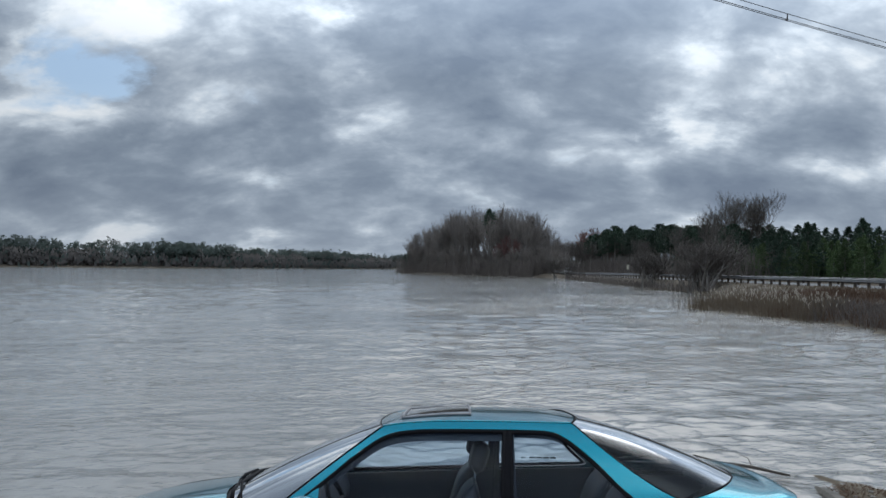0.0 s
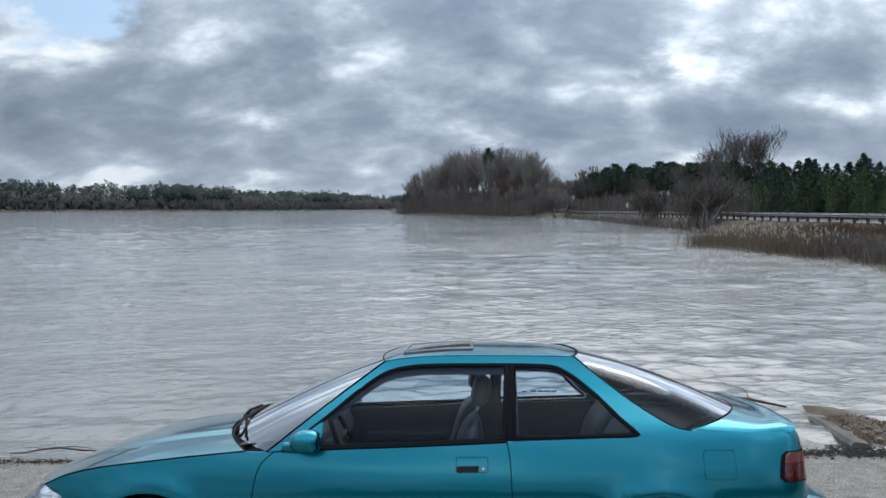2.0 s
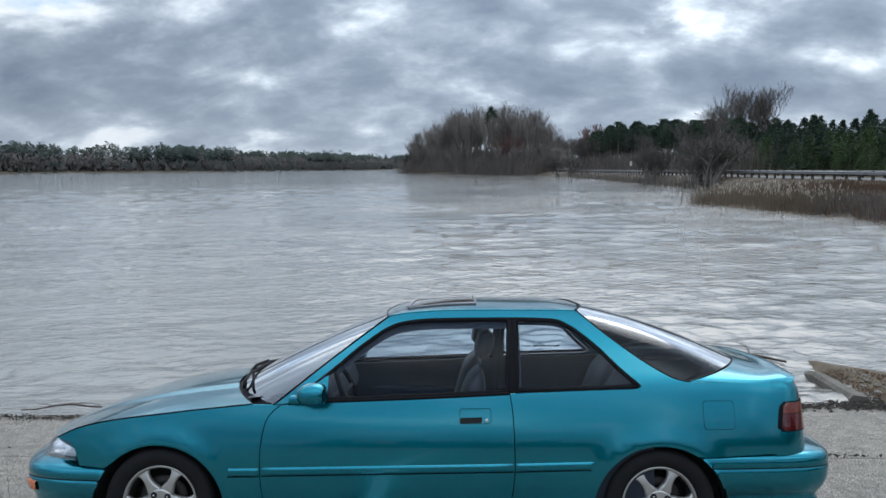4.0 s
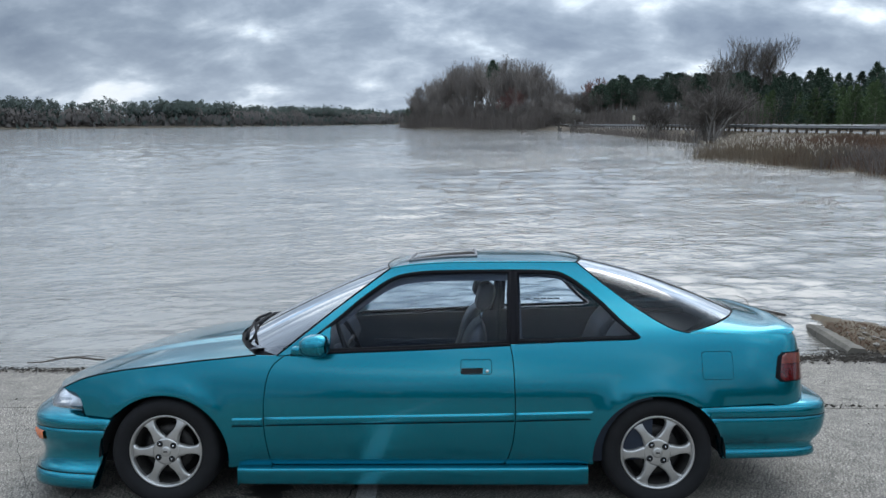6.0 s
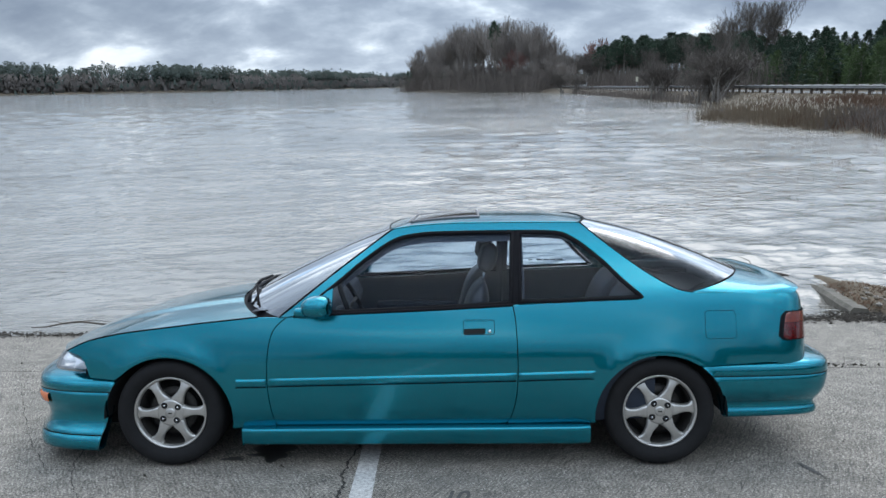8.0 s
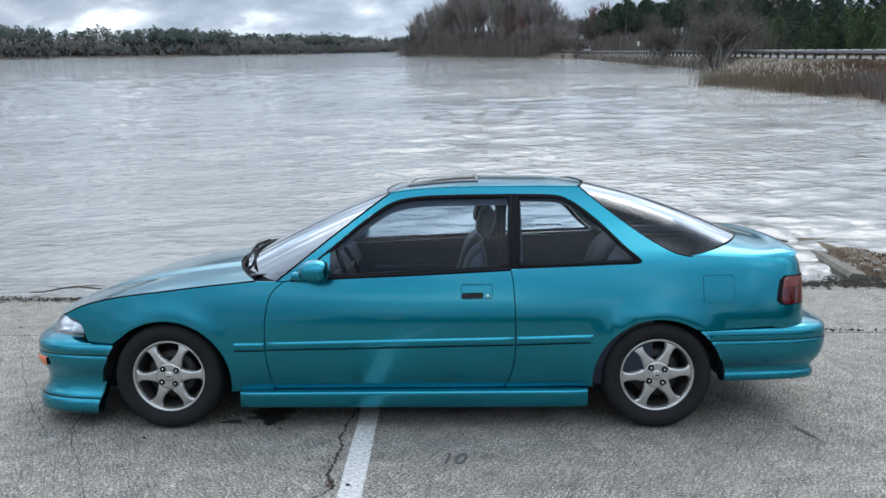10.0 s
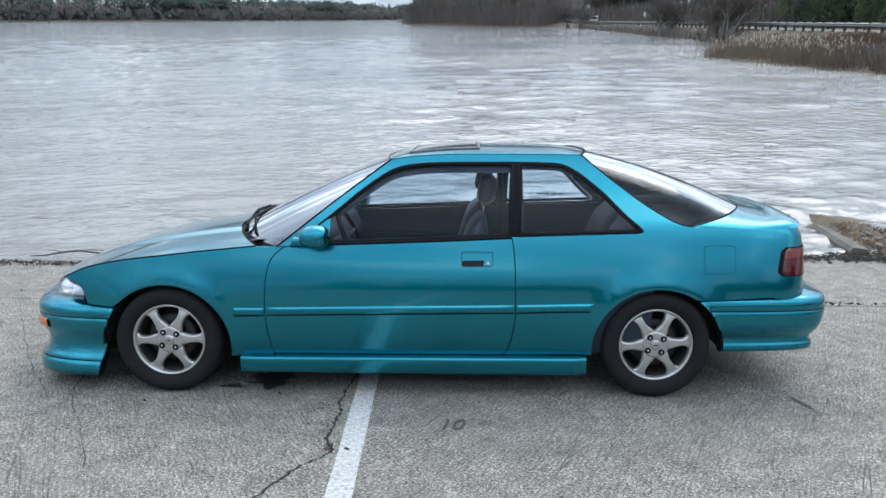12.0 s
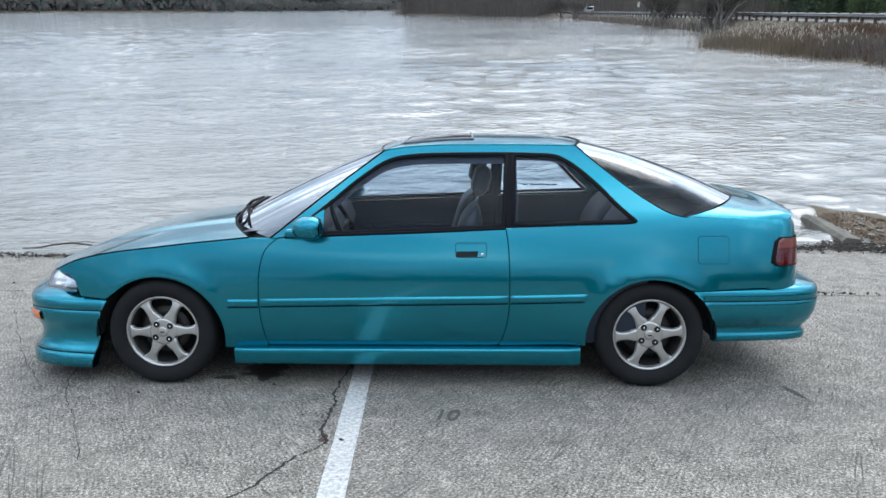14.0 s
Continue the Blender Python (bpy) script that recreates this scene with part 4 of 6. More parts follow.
def corner(t, z, side, off=0.0):
    """The rounded tail corner: t = 0 on the flank, 1 on the tail, off = how far it stands out."""
    lean = tail_lean(z)
    y0, y1 = flank(1.866, z), flank(1.995, z) - 0.004
    px, py = (1.866, 2.058 + lean, 2.066 + lean, 2.084 + lean), (y0, y1, 0.700, 0.45)
    w = ((1 - t) ** 3, 3 * t * (1 - t) ** 2, 3 * t * t * (1 - t), t ** 3)
    d = (-3 * (1 - t) ** 2, 3 * (1 - t) ** 2 - 6 * t * (1 - t), 6 * t * (1 - t) - 3 * t * t, 3 * t * t)
    x, y = sum(a * b for a, b in zip(w, px)), sum(a * b for a, b in zip(w, py))
    dx, dy = sum(a * b for a, b in zip(d, px)), sum(a * b for a, b in zip(d, py))
    n = math.hypot(dx, dy)
    return (x - dy / n * off, side * (y + dx / n * off), z)


def whole_plan(half, n=7):
    c = curve(half, n)
    return c + [(x, -y) for x, y in c[::-1][1:]]


def build_wheel(car, x, side, label):
    """An alloy road wheel: lathe-turned barrel, six broad spokes, four lug nuts, and its tyre."""
    w = new("wheel")
    w.empty_display_size = 0.1
    w.parent = car
    w.matrix_basis = pose(x, side * 0.795, HUB_Z, 0, 0, 0 if side < 0 else 180)
    tagged(w, label)
    tyre = [(0.187, 0.0), (0.192, -0.012), (0.205, -0.026), (0.225, -0.036), (0.248, -0.037), (0.266, -0.030), (0.276, -0.018), (0.281, 0.0), (0.284, 0.03), (0.285, 0.085), (0.284, 0.14), (0.279, 0.18), (0.26, 0.2), (0.2, 0.19), (0.187, 0.17)]
    part("tyre", (*lathe(tyre, 72), TYRE, True), w, "black rubber tyre")
    lip = [(0.192, -0.010), (0.1915, -0.016), (0.187, -0.018), (0.181, -0.014), (0.176, 0.0), (0.174, 0.008)]
    rim = part("rim", (*lathe(lip, 72), ALLOY, True), w, "silver alloy rim")
    # shade in the spoke openings is put into the barrel's dark colour
    part("barrel", (*lathe([(0.174, 0.008), (0.168, 0.03), (0.160, 0.10), (0.168, 0.16), (0.187, 0.17)], 72), STEEL_DARK, True), rim, "inner barrel, darkened for the shade behind the spokes")
    spoke_w = smooth_fn([0.03, 0.06, 0.082, 0.105, 0.13, 0.148, 0.163, 0.175, 0.182], [0.024, 0.037, 0.032, 0.0240, 0.0210, 0.0225, 0.028, 0.044, 0.080])
    lift = smooth_fn([0.03, 0.08, 0.13, 0.17, 0.182], [-0.004, -0.013, -0.012, -0.005, 0.0])
    for k in range(6):
        ang = math.radians(60 * k + (2 if x < 0 else 5))
        def fn(u, v, ang=ang):
            r = 0.03 + 0.152 * u
            wd = spoke_w(r)
            s = (v - 0.5) * 2
            edge = abs(s) ** 4
            rr = r * math.cos(s * wd / r * 0.55) if r > 0.15 else r
            px, pz = rr, s * wd
            return (px * math.cos(ang) - pz * math.sin(ang), lift(r) + 0.026 * edge * (1 if abs(s) > 0.99 else 0.18), px * math.sin(ang) + pz * math.cos(ang))
        part("spoke", (*grid(fn, 16, 10), ALLOY, True), rim)
    part("hub", (*lathe([(0.0, -0.013), (0.03, -0.013), (0.060, -0.0135), (0.070, -0.012), (0.074, 0.02)], 40), ALLOY, True), rim)
    part("centre_cap", (*lathe([(0.0, -0.0205), (0.018, -0.020), (0.026, -0.018), (0.0275, -0.008)], 32), ALLOY, True), rim, "worn silver centre cap")
    part("cap_badge", (*box(-0.011, 0.011, -0.0225, -0.0198, -0.0035, 0.0035, 0.001), STEEL_DARK, False), rim)
    for k in range(4):
        a = math.radians(90 * k + 38)
        cx, cz = 0.050 * math.cos(a), 0.050 * math.sin(a)
        # flat black disc on the hub, painted for the shade in the lug hole
        v, f = lathe([(0.0155, -0.0155), (0.0168, -0.0145), (0.0168, -0.004)], 18)
        part("lug_recess", ([(p[0] + cx, p[1], p[2] + cz) for p in join((v, f), ([(0.0155 * math.cos(t * 0.349), -0.0152, 0.0155 * math.sin(t * 0.349)) for t in range(18)], [list(range(18))]))[0]], join((v, f), ([(0, 0, 0)] * 18, [list(range(18))]))[1], UNDER, False), rim)
        v, f = lathe([(0.0, -0.022), (0.0030, -0.0218), (0.0050, -0.020), (0.0055, -0.010)], 6)
        part("lug_nut", ([(p[0] + cx, p[1], p[2] + cz) for p in v], f, CHROME, False), rim, "bright lug nut")
    disc = lathe([(0.0, 0.055), (0.06, 0.055), (0.062, 0.045), (0.125, 0.045), (0.126, 0.07), (0.03, 0.07)], 40)
    part("brake_disc", (*disc, STEEL_DARK, True), w, "dark brake disc")
    part("backing", (*lathe([(0.0, 0.10), (0.17, 0.10), (0.172, 0.13)], 32), UNDER, True), w)
    return w


def build_seat(car, x, y, name, label):
    s = new(name)
    s.parent = car
    s.matrix_basis = pose(x, y, 0)
    tagged(s, label)
    def cushion(w0, w1, d, p0, p1):
        """A padded slab from p0 to p1 in the x-z plane, w0..w1 half widths, d thick."""
        a, b = Vector((p0[0], 0, p0[1])), Vector((p1[0], 0, p1[1]))
        along = (b - a)
        nrm = Vector((-along.z, 0, along.x)).normalized()
        def fn(u, v):
            t = 2 * math.pi * v
            w = w0 + (w1 - w0) * u
            end = 1 - abs(2 * u - 1) ** 6
            cy, cz = math.copysign(abs(math.cos(t)) ** 0.5, math.cos(t)), math.copysign(abs(math.sin(t)) ** 0.6, math.sin(t))
            q = a + along * u + nrm * (cz * d * max(end, 0.05))
            return (q.x, cy * w * (0.75 + 0.25 * end), q.z)
        return grid(fn, 16, 20)
    part("seat_cushion", (*cushion(0.25, 0.26, 0.07, (-0.28, 0.40), (0.22, 0.36)), SEAT, True), s)
    part("backrest", (*cushion(0.25, 0.20, 0.065, (0.20, 0.36), (0.36, 0.92)), SEAT, True), s)
    part("headrest", (*cushion(0.12, 0.11, 0.05, (0.365, 0.97), (0.405, 1.13)), SEAT, True), s)
    for k in (-0.05, 0.05):
        part("headrest_rod", (*tube([(0.355, k, 0.9), (0.37, k, 0.98)], 0.006, 6), CHROME, True), s)
    return s


def build_car():
    car = empty("car", RAMP, "teal metallic three-door liftback parked across the ramp", "car")
    # --- side panels, both flanks
    for side in (-1, 1):
        fender = part("front_fender", flank_panel(fender_outline(), side, PAINT, gap=0.0022), car)
        frame_ = part("quarter_panel", flank_panel(side_frame_outline(), side, PAINT, gap=0.0022), car, "teal pillar, roof rail and rear quarter")
        door = part("door", flank_panel(door_outline(), side, PAINT, gap=0.0028, rim=0.02), car, "closed teal front door")
        # mouldings: a raised strip with a dark lower line
        for owner, x0, x1, za, zb in ((fender, -0.915, -0.758, 0.4515, 0.4525), (door, -0.742, 0.533, 0.456, 0.480), (frame_, 0.546, 0.925, 0.4805, 0.491)):
            def strip(u, v, x0=x0, x1=x1, za=za, zb=zb, side=side):
                tip = 0.020 * (v - 0.2) if owner is frame_ else 0.0
                x = x0 + (x1 + tip - x0) * u
                z = za + (zb - za) * u - 0.021 + 0.042 * v
                h = (0.0, 0.007, 0.008, 0.0065, 0.008, 0.006, 0.0)[min(6, int(v * 6 + 0.5))]
                if u in (0.0, 1.0):
                    h = 0.0
                return (x, side * (flank(x, z) + h), z)
            part("side_moulding", (*grid(strip, 40, 6), PAINT, True), owner)
            v, f = tube([(x0 + (x1 - x0) * k / 30, side * (flank(x0 + (x1 - x0) * k / 30, za - 0.024 + (zb - za) * k / 30) + 0.0005), za - 0.0235 + (zb - za) * k / 30) for k in range(31)], 0.0022, 5)
            part("moulding_seam", (v, f, BLACK, True), owner)
        # windows
        dw = curve(DOOR_WINDOW_TOP, 6) + [(0.530, 1.10), (0.524, 0.95), (0.520, 0.845)] + curve(BELT[::-1], 4)[1:-1]
        qw = [(0.548, 0.848), (0.552, 1.0), (0.556, 1.212)] + curve(QUARTER_WINDOW_TOP, 5)[2:-2] + [(0.62, 0.848)]
        win = part("door_window", flank_panel(inset_outline(dw, 0.014), side, SIDE_GLASS, depth=0.010, rim=0, step=0.09), door, "tinted door glass")
        win.visible_shadow = False
        part("window_seal", flank_ring(dw, side, BLACK, 0.019), door, "black rubber window surround")
        win = part("quarter_window", flank_panel(inset_outline(qw, 0.016), side, SIDE_GLASS, depth=0.008, rim=0, step=0.09), frame_, "tinted rear side glass")
        win.visible_shadow = False
        part("window_seal", flank_ring(qw, side, BLACK, 0.022), frame_, "black rubber window surround")
        part("centre_pillar", flank_panel([(0.510, 0.838), (0.566, 0.845), (0.570, 1.21), (0.522, 1.21)], side, BLACK, depth=0.012, rim=0.03), frame_, "black centre pillar")
        # belt strip
        v, f = tube([(x, side * (flank(x, z) + 0.002), z) for x, z in curve(BELT, 8)], 0.008, 6)
        part("belt_strip", (v, f, BLACK, True), door)
        # door handle: black patch painted for the cup's shade, flap and lock
        hx, hz = 0.342, 0.732
        rounded = lambda w, h, r, n=6: [(hx + sx * (w - r) + r * math.cos(math.radians(a + k * 90 / n)), hz + sz * (h - r) + r * math.sin(math.radians(a + k * 90 / n))) for sx, sz, a in ((1, 1, 0), (-1, 1, 90), (-1, -1, 180), (1, -1, 270)) for k in range(n + 1)]
        part("handle_seam", flank_ring(rounded(0.083, 0.040, 0.016), side, BLACK, 0.008, 0.003), door)
        part("handle_cup", flank_panel([(0.264, 0.697), (0.374, 0.699), (0.377, 0.726), (0.267, 0.724)], side, UNDER, depth=-0.0015, rim=0.004), door, "black patch for the shade in the handle recess")
        h = part("handle", flank_panel([(p[0] * 0.74 + 0.0775, p[1] * 0.55 + 0.3435) for p in rounded(0.075, 0.030, 0.008)], side, PAINT, depth=-0.009, rim=0.012), door, "body-coloured pull handle")
        part("lock", ([(v[0] + 0.398, side * (flank(0.398, 0.71)) + (v[1] if side < 0 else -v[1]), v[2] + 0.71) for v in lathe([(0.0, -0.004), (0.007, -0.004), (0.009, -0.002), (0.0095, 0.004)], 20)[0]], lathe([(0, 0), (1, 0), (1, 0), (1, 0)], 20)[1], CHROME, True), door)
        # side skirt
        sk = smooth_fn([0.118, 0.13, 0.16, 0.19, 0.203, 0.207, 0.214], [-0.03, 0.006, 0.014, 0.016, 0.013, 0.004, -0.048])
        def skirt(u, v, side=side):
            x = -0.890 + 1.803 * u
            z = 0.118 + 0.101 * v + 0.010 * u * v
            h = sk(0.118 + 0.096 * v)
            return (x, side * (0.845 + h - (0.012 if u in (0, 1) else 0)), z)
        part("side_skirt", (*grid(skirt, 30, 26), PAINT, True), car, "teal sill skirt")
        part("skirt_end", (*box(-0.888, -0.884, min(side * 0.6, side * 0.845), max(side * 0.6, side * 0.845), 0.12, 0.21), PAINT, False), car)
        # inner body behind the gaps
        part("inner_shell", flank_panel([(-1.70, 0.45), (-1.60, 0.62), (-0.85, 0.75), (-0.6, 0.76), (0.5, 0.80), (1.2, 0.83), (1.86, 0.84), (1.86, 0.52), (1.62, 0.5)] + arch(BASE, 40, 180, 10, 0.37, 0.35)[0:] + [(0.9, 0.17), (-0.88, 0.17)] + arch(-BASE, 0, 140, 10, 0.37, 0.35), side, UNDER, depth=0.022, rim=0), car)
        # wheel housings
        for hx2 in (-BASE, BASE):
            pts = []
            for k in range(21):
                a = math.radians(-2 + 184 * k / 20)
                pts.append((hx2 + 0.345 * math.cos(a), 0.268 + 0.33 * math.sin(a)))
            verts, faces = [], []
            for p in pts:
                verts += [(p[0], side * 0.825, p[1]), (p[0], side * 0.55, p[1])]
            for k in range(20):
                faces.append([2 * k, 2 * k + 1, 2 * k + 3, 2 * k + 2])
            verts.append((hx2, side * 0.55, 0.268))
            for k in range(20):
                faces.append([2 * k + 1, len(verts) - 1, 2 * k + 3])
            part("wheel_housing", (verts, faces, UNDER, True), car)
        # fuel flap on the near flank only
        if side < 0:
            cx, cz, w, h, r = 1.578, 0.737, 0.082, 0.072, 0.02
            flap = [(cx + sx * (w - r) + r * math.cos(math.radians(a + k * 15)), cz + sz * (h - r) + r * math.sin(math.radians(a + k * 15))) for sx, sz, a in ((1, 1, 0), (-1, 1, 90), (-1, -1, 180), (1, -1, 270)) for k in range(7)]
            part("fuel_flap", flank_panel(inset_outline(flap, 0.004), side, PAINT, depth=-0.0015, rim=0.004), frame_)
            part("flap_seam", flank_ring(flap, side, BLACK, 0.007, 0.003), frame_)
    # --- bumpers
    plan = whole_plan(FRONT_PLAN)
    prof = [(0.30, -0.10), (0.088, -0.06), (0.086, 0.004), (0.092, 0.016), (0.115, 0.020), (0.145, 0.017), (0.160, 0.010), (0.166, 0.002), (0.172, 0.004), (0.185, -0.008), (0.21, -0.022), (0.25, -0.030), (0.285, -0.024), (0.315, -0.008), (0.345, 0.004), (0.375, 0.008), (0.396, 0.008), (0.400, 0.002), (0.404, 0.009), (0.43, 0.010), (0.452, 0.004), (0.466, -0.012), (0.476, -0.035), (0.490, -0.075), (0.500, -0.12)]
    bumper = part("front_bumper", (*sweep(plan, prof, -1), PAINT, True), car, "teal bumper with a chin lip")
    part("bumper_seam", (*sweep(plan, [(0.397, 0.0055), (0.400, 0.0088), (0.403, 0.0085)], -1), BLACK, True), bumper)
    part("chin_seam", (*sweep(plan, [(0.164, 0.006), (0.167, 0.0075), (0.170, 0.0055)], -1), BLACK, True), bumper)
    mk = [p for p in whole_plan(FRONT_PLAN, 30) if -2.03 < p[0] < -1.94 and p[1] < 0]
    part("marker_light", (*sweep(mk, [(0.325, 0.0), (0.332, 0.012), (0.372, 0.017), (0.380, 0.006)]), MARKER, True), bumper, "orange marker lamp")
    rplan = whole_plan(REAR_PLAN)
    rprof = [(0.35, -0.12), (0.246, -0.10), (0.244, -0.055), (0.250, -0.044), (0.268, -0.040), (0.285, -0.046), (0.305, -0.058), (0.330, -0.040), (0.36, -0.016), (0.40, 0.0), (0.44, 0.006), (0.470, 0.007), (0.474, 0.003), (0.478, 0.008), (0.500, 0.006), (0.520, 0.003), (0.532, -0.004), (0.540, -0.018), (0.548, -0.06), (0.556, -0.11)]
    rear = part("rear_bumper", (*sweep(rplan, rprof, 1), PAINT, True), car, "teal rear bumper")
    part("bumper_seam", (*sweep(rplan, [(0.470, 0.005), (0.474, 0.0075), (0.478, 0.006)], 1), BLACK, True), rear)
    # end faces of the bumpers at the wheel arches
    part("tail_panel", (*sweep(whole_plan(TAIL_PLAN), [(0.52, 0.01), (0.62, 0.006), (0.70, 0.0), (0.80, -0.008), (0.865, -0.02), (0.885, -0.04)]), PAINT, True), car)
    nose = sweep(whole_plan(FRONT_PLAN[3:]), [(0.44, -0.05), (0.535, -0.10)])
    part("grille", (*nose, UNDER, True), car, "black front grille")
    # --- headlights and tail lights
    for side in (-1, 1):
        hp = [p for p in whole_plan(FRONT_PLAN, 14) if p[0] < -1.70 and p[1] * side > 0.28]
        prof = [(0.466, -0.085), (0.473, -0.062), (0.51, -0.074), (0.548, -0.100), (0.570, -0.122), (0.578, -0.142)]
        lamp = part("headlight", (*sweep(hp, [(z, o - 0.028) for z, o in prof]), LAMP_BOWL, True), car, "clear-lensed headlight with a silver bowl")
        ln = part("lens", (*sweep(hp, prof), LAMP_LENS, True), lamp)
        ln.visible_shadow = False
        seam = sweep([hp[0], hp[1]] if side < 0 else [hp[-2], hp[-1]], [(0.474, -0.03), (0.48, -0.012), (0.56, -0.02), (0.59, -0.05)])
        part("lamp_seal", (*seam, BLACK, True), lamp)
        part("corner_panel", (*grid(lambda u, v: corner(u, 0.536 + 0.350 * v, side, 0.0004), 26, 22), PAINT, True), car, "teal rounded tail corner")
        z0, z1 = 0.657, 0.792
        start = lambda v, pad: 0.045 + 0.050 * v ** 1.5 + 0.05 * max(0.0, 1 - v / 0.12) ** 2 + 0.05 * max(0.0, 1 - (1 - v) / 0.12) ** 2 - pad
        def lamp_skin(u, v, za, zb, pad, off, side=side):
            full = ((za + (zb - za) * v) - z0) / (z1 - z0)
            t0 = max(0.0, start(min(max(full, 0.0), 1.0), pad))
            rim = 0.004 if min(u, 1 - u) < 0.01 else 0.0
            return corner(t0 + (0.98 - t0) * u, za + (zb - za) * v, side, off - rim)
        light = part("tail_light", (*grid(lambda u, v: lamp_skin(u, v, z0, z0 + 0.082, 0.0, 0.0062), 26, 10), TAIL_RED, True), car, "dark red wrap-round tail light")
        part("upper_lens", (*grid(lambda u, v: lamp_skin(u, v, z0 + 0.084, z1, 0.0, 0.0060), 26, 8), TAIL_AMBER, True), light, "amber-red upper lens")
        part("lamp_seal", (*grid(lambda u, v: lamp_skin(u, v, z0 - 0.006, z1 + 0.006, 0.030, 0.0042), 26, 14), BLACK, True), light)
    # --- bonnet
    cut_z = smooth_fn([-2.16] + [p[0] for p in HOOD_CUT], [0.47] + [p[1] for p in HOOD_CUT])
    mid_z = smooth_fn([-2.16, -2.07, -1.92, -1.74, -1.56, -1.38, -1.20, -1.0, -0.9], [0.508, 0.560, 0.626, 0.686, 0.732, 0.770, 0.798, 0.822, 0.832])
    def bonnet(u, v):
        s = v * 2 - 1
        xf = -2.105 + 0.285 * abs(s) ** 2.1
        xb = -1.035 + 0.235 * abs(s) ** 2.2
        x = xf + (xb - xf) * u
        ye = flank(x, cut_z(x)) if x > -1.82 else flank(-1.82, 0.612) * (0.72 + 0.28 * max(0, (x + 2.16) / 0.34) ** 0.5)
        q = abs(s) ** 2.2
        z = mid_z(x) * (1 - q) + (cut_z(x) + 0.002) * q
        z += 0.011 * (1 / (1 + math.exp((abs(s) - 0.46) * 38))) * min(1, u * 2.2) + 0.006 * math.exp(-((abs(s) - 0.46) / 0.05) ** 2) * min(1, u * 3)
        return (x, s * (ye - 0.003), z)
    hood = part("bonnet", (*grid(bonnet, 44, 64), PAINT, True), car, "teal bonnet with two pressed ridges")
    for e in (0.0, 1.0):
        part("bonnet_seam", (*tube([bonnet(k / 30, e) for k in range(31)], 0.0035, 5), BLACK, True), hood)
    # --- windscreen, cowl and wipers
    edge_z = smooth_fn([-0.2, -0.12, 0.0, 0.22, 0.55, 0.83, 0.9, 1.0], [1.205, 1.222, 1.240, 1.252, 1.254, 1.252, 1.250, 1.24])
    def roof_at(x, s):
        fall = abs(s) ** 2.6
        crown = smooth_fn([-0.19, 0.0, 0.35, 0.7, 1.0], [1.216, 1.262, 1.290, 1.288, 1.262])(x)
        ye = flank(min(max(x, -0.12), 0.9), edge_z(x))
        return (x, s * ye, crown * (1 - fall) + edge_z(x) * fall)
    top_x = lambda s: -0.165 + 0.045 * s * s
    def screen(u, v):
        s = v * 2 - 1
        b = Vector((-1.00 + 0.31 * abs(s) ** 3.0, s * 0.80, 0.838 - 0.050 * s * s))
        t = Vector(roof_at(top_x(s), s))
        p = b.lerp(t, u)
        bow = math.sin(math.pi * u)
        return (p.x - 0.02 * bow * (1 - s * s), p.y, p.z + 0.006 * bow)
    ws = part("windscreen", (*grid(screen, 24, 32), SCREEN_GLASS, True), car, "raked clear windscreen")
    ws.visible_shadow = False
    loop = [screen(u / 20, 0) for u in range(21)] + [screen(1, v / 20) for v in range(1, 21)] + [screen(1 - u / 20, 1) for u in range(1, 21)]
    part("screen_seal", (*tube(loop, 0.0042, 6), BLACK, True), ws)
    def cowl(u, v):
        s = v * 2 - 1
        a = Vector(bonnet(1.0, v)) + Vector((0.0, 0, -0.012))
        b = Vector(screen(0.03, v)) + Vector((0, 0, -0.004))
        p = a.lerp(b, u)
        return (p.x, p.y, p.z - 0.018 * math.sin(math.pi * u))
    part("cowl", (*grid(cowl, 6, 40), BLACK, True), car, "black plastic cowl below the windscreen")
    def on_screen(y, u, off):
        return Vector(screen(u, (y / 0.80 + 1) / 2)) + Vector((-0.45, 0, 0.89)) * off
    for y0, y1, u0, u1 in ((-0.62, 0.06, 0.02, 0.13), (-0.16, 0.50, 0.02, 0.11)):
        ym, um = (y0 + y1) / 2, (u0 + u1) / 2
        wiper = part("wiper", (*tube([on_screen(y0 + 0.10, 0.0, 0.012), on_screen(y0 + 0.16, 0.03, 0.030), on_screen(ym, um, 0.026)], [0.012, 0.010, 0.007], 6), BLACK, True), car, "black windscreen wiper")
        part("blade", (*tube([on_screen(y0, u0, 0.010), on_screen(ym, um, 0.014), on_screen(y1, u1, 0.010)], [0.006, 0.009, 0.006], 6), BLACK, True), wiper)
    # --- roof with sunroof
    def roof(u, v):
        s = v * 2 - 1
        xf, xr = top_x(s), 0.965 - 0.07 * s * s
        return roof_at(xf + (xr - xf) * u, s)
    rf = part("roof", (*grid(roof, 40, 40), PAINT, True), car)
    for e in (0.0, 1.0):
        part("roof_gutter", (*tube([roof(k / 30, e) for k in range(31)], 0.0045, 5), PAINT, True), rf)
    part("roof_lining", (*grid(lambda u, v: (roof(u, v)[0], roof(u, v)[1] * 0.97, roof(u, v)[2] - 0.035), 20, 20), LINER, True), car)
    def sunr(u, v):
        x, s = -0.045 + 0.40 * u, (v * 2 - 1) * 0.72
        p = roof_at(x, s)
        return (p[0], p[1], p[2] + 0.003)
    sr = part("sunroof", (*grid(sunr, 12, 16), SUN_GLASS, True), rf, "smoked glass sunroof")
    ring = [sunr(0.06, v / 16) for v in range(17)] + [sunr(u / 12, 1) for u in range(1, 13)] + [sunr(1, 1 - v / 16) for v in range(1, 17)] + [sunr(1 - u / 12, 0) for u in range(1, 12)]
    ring.append(ring[0])
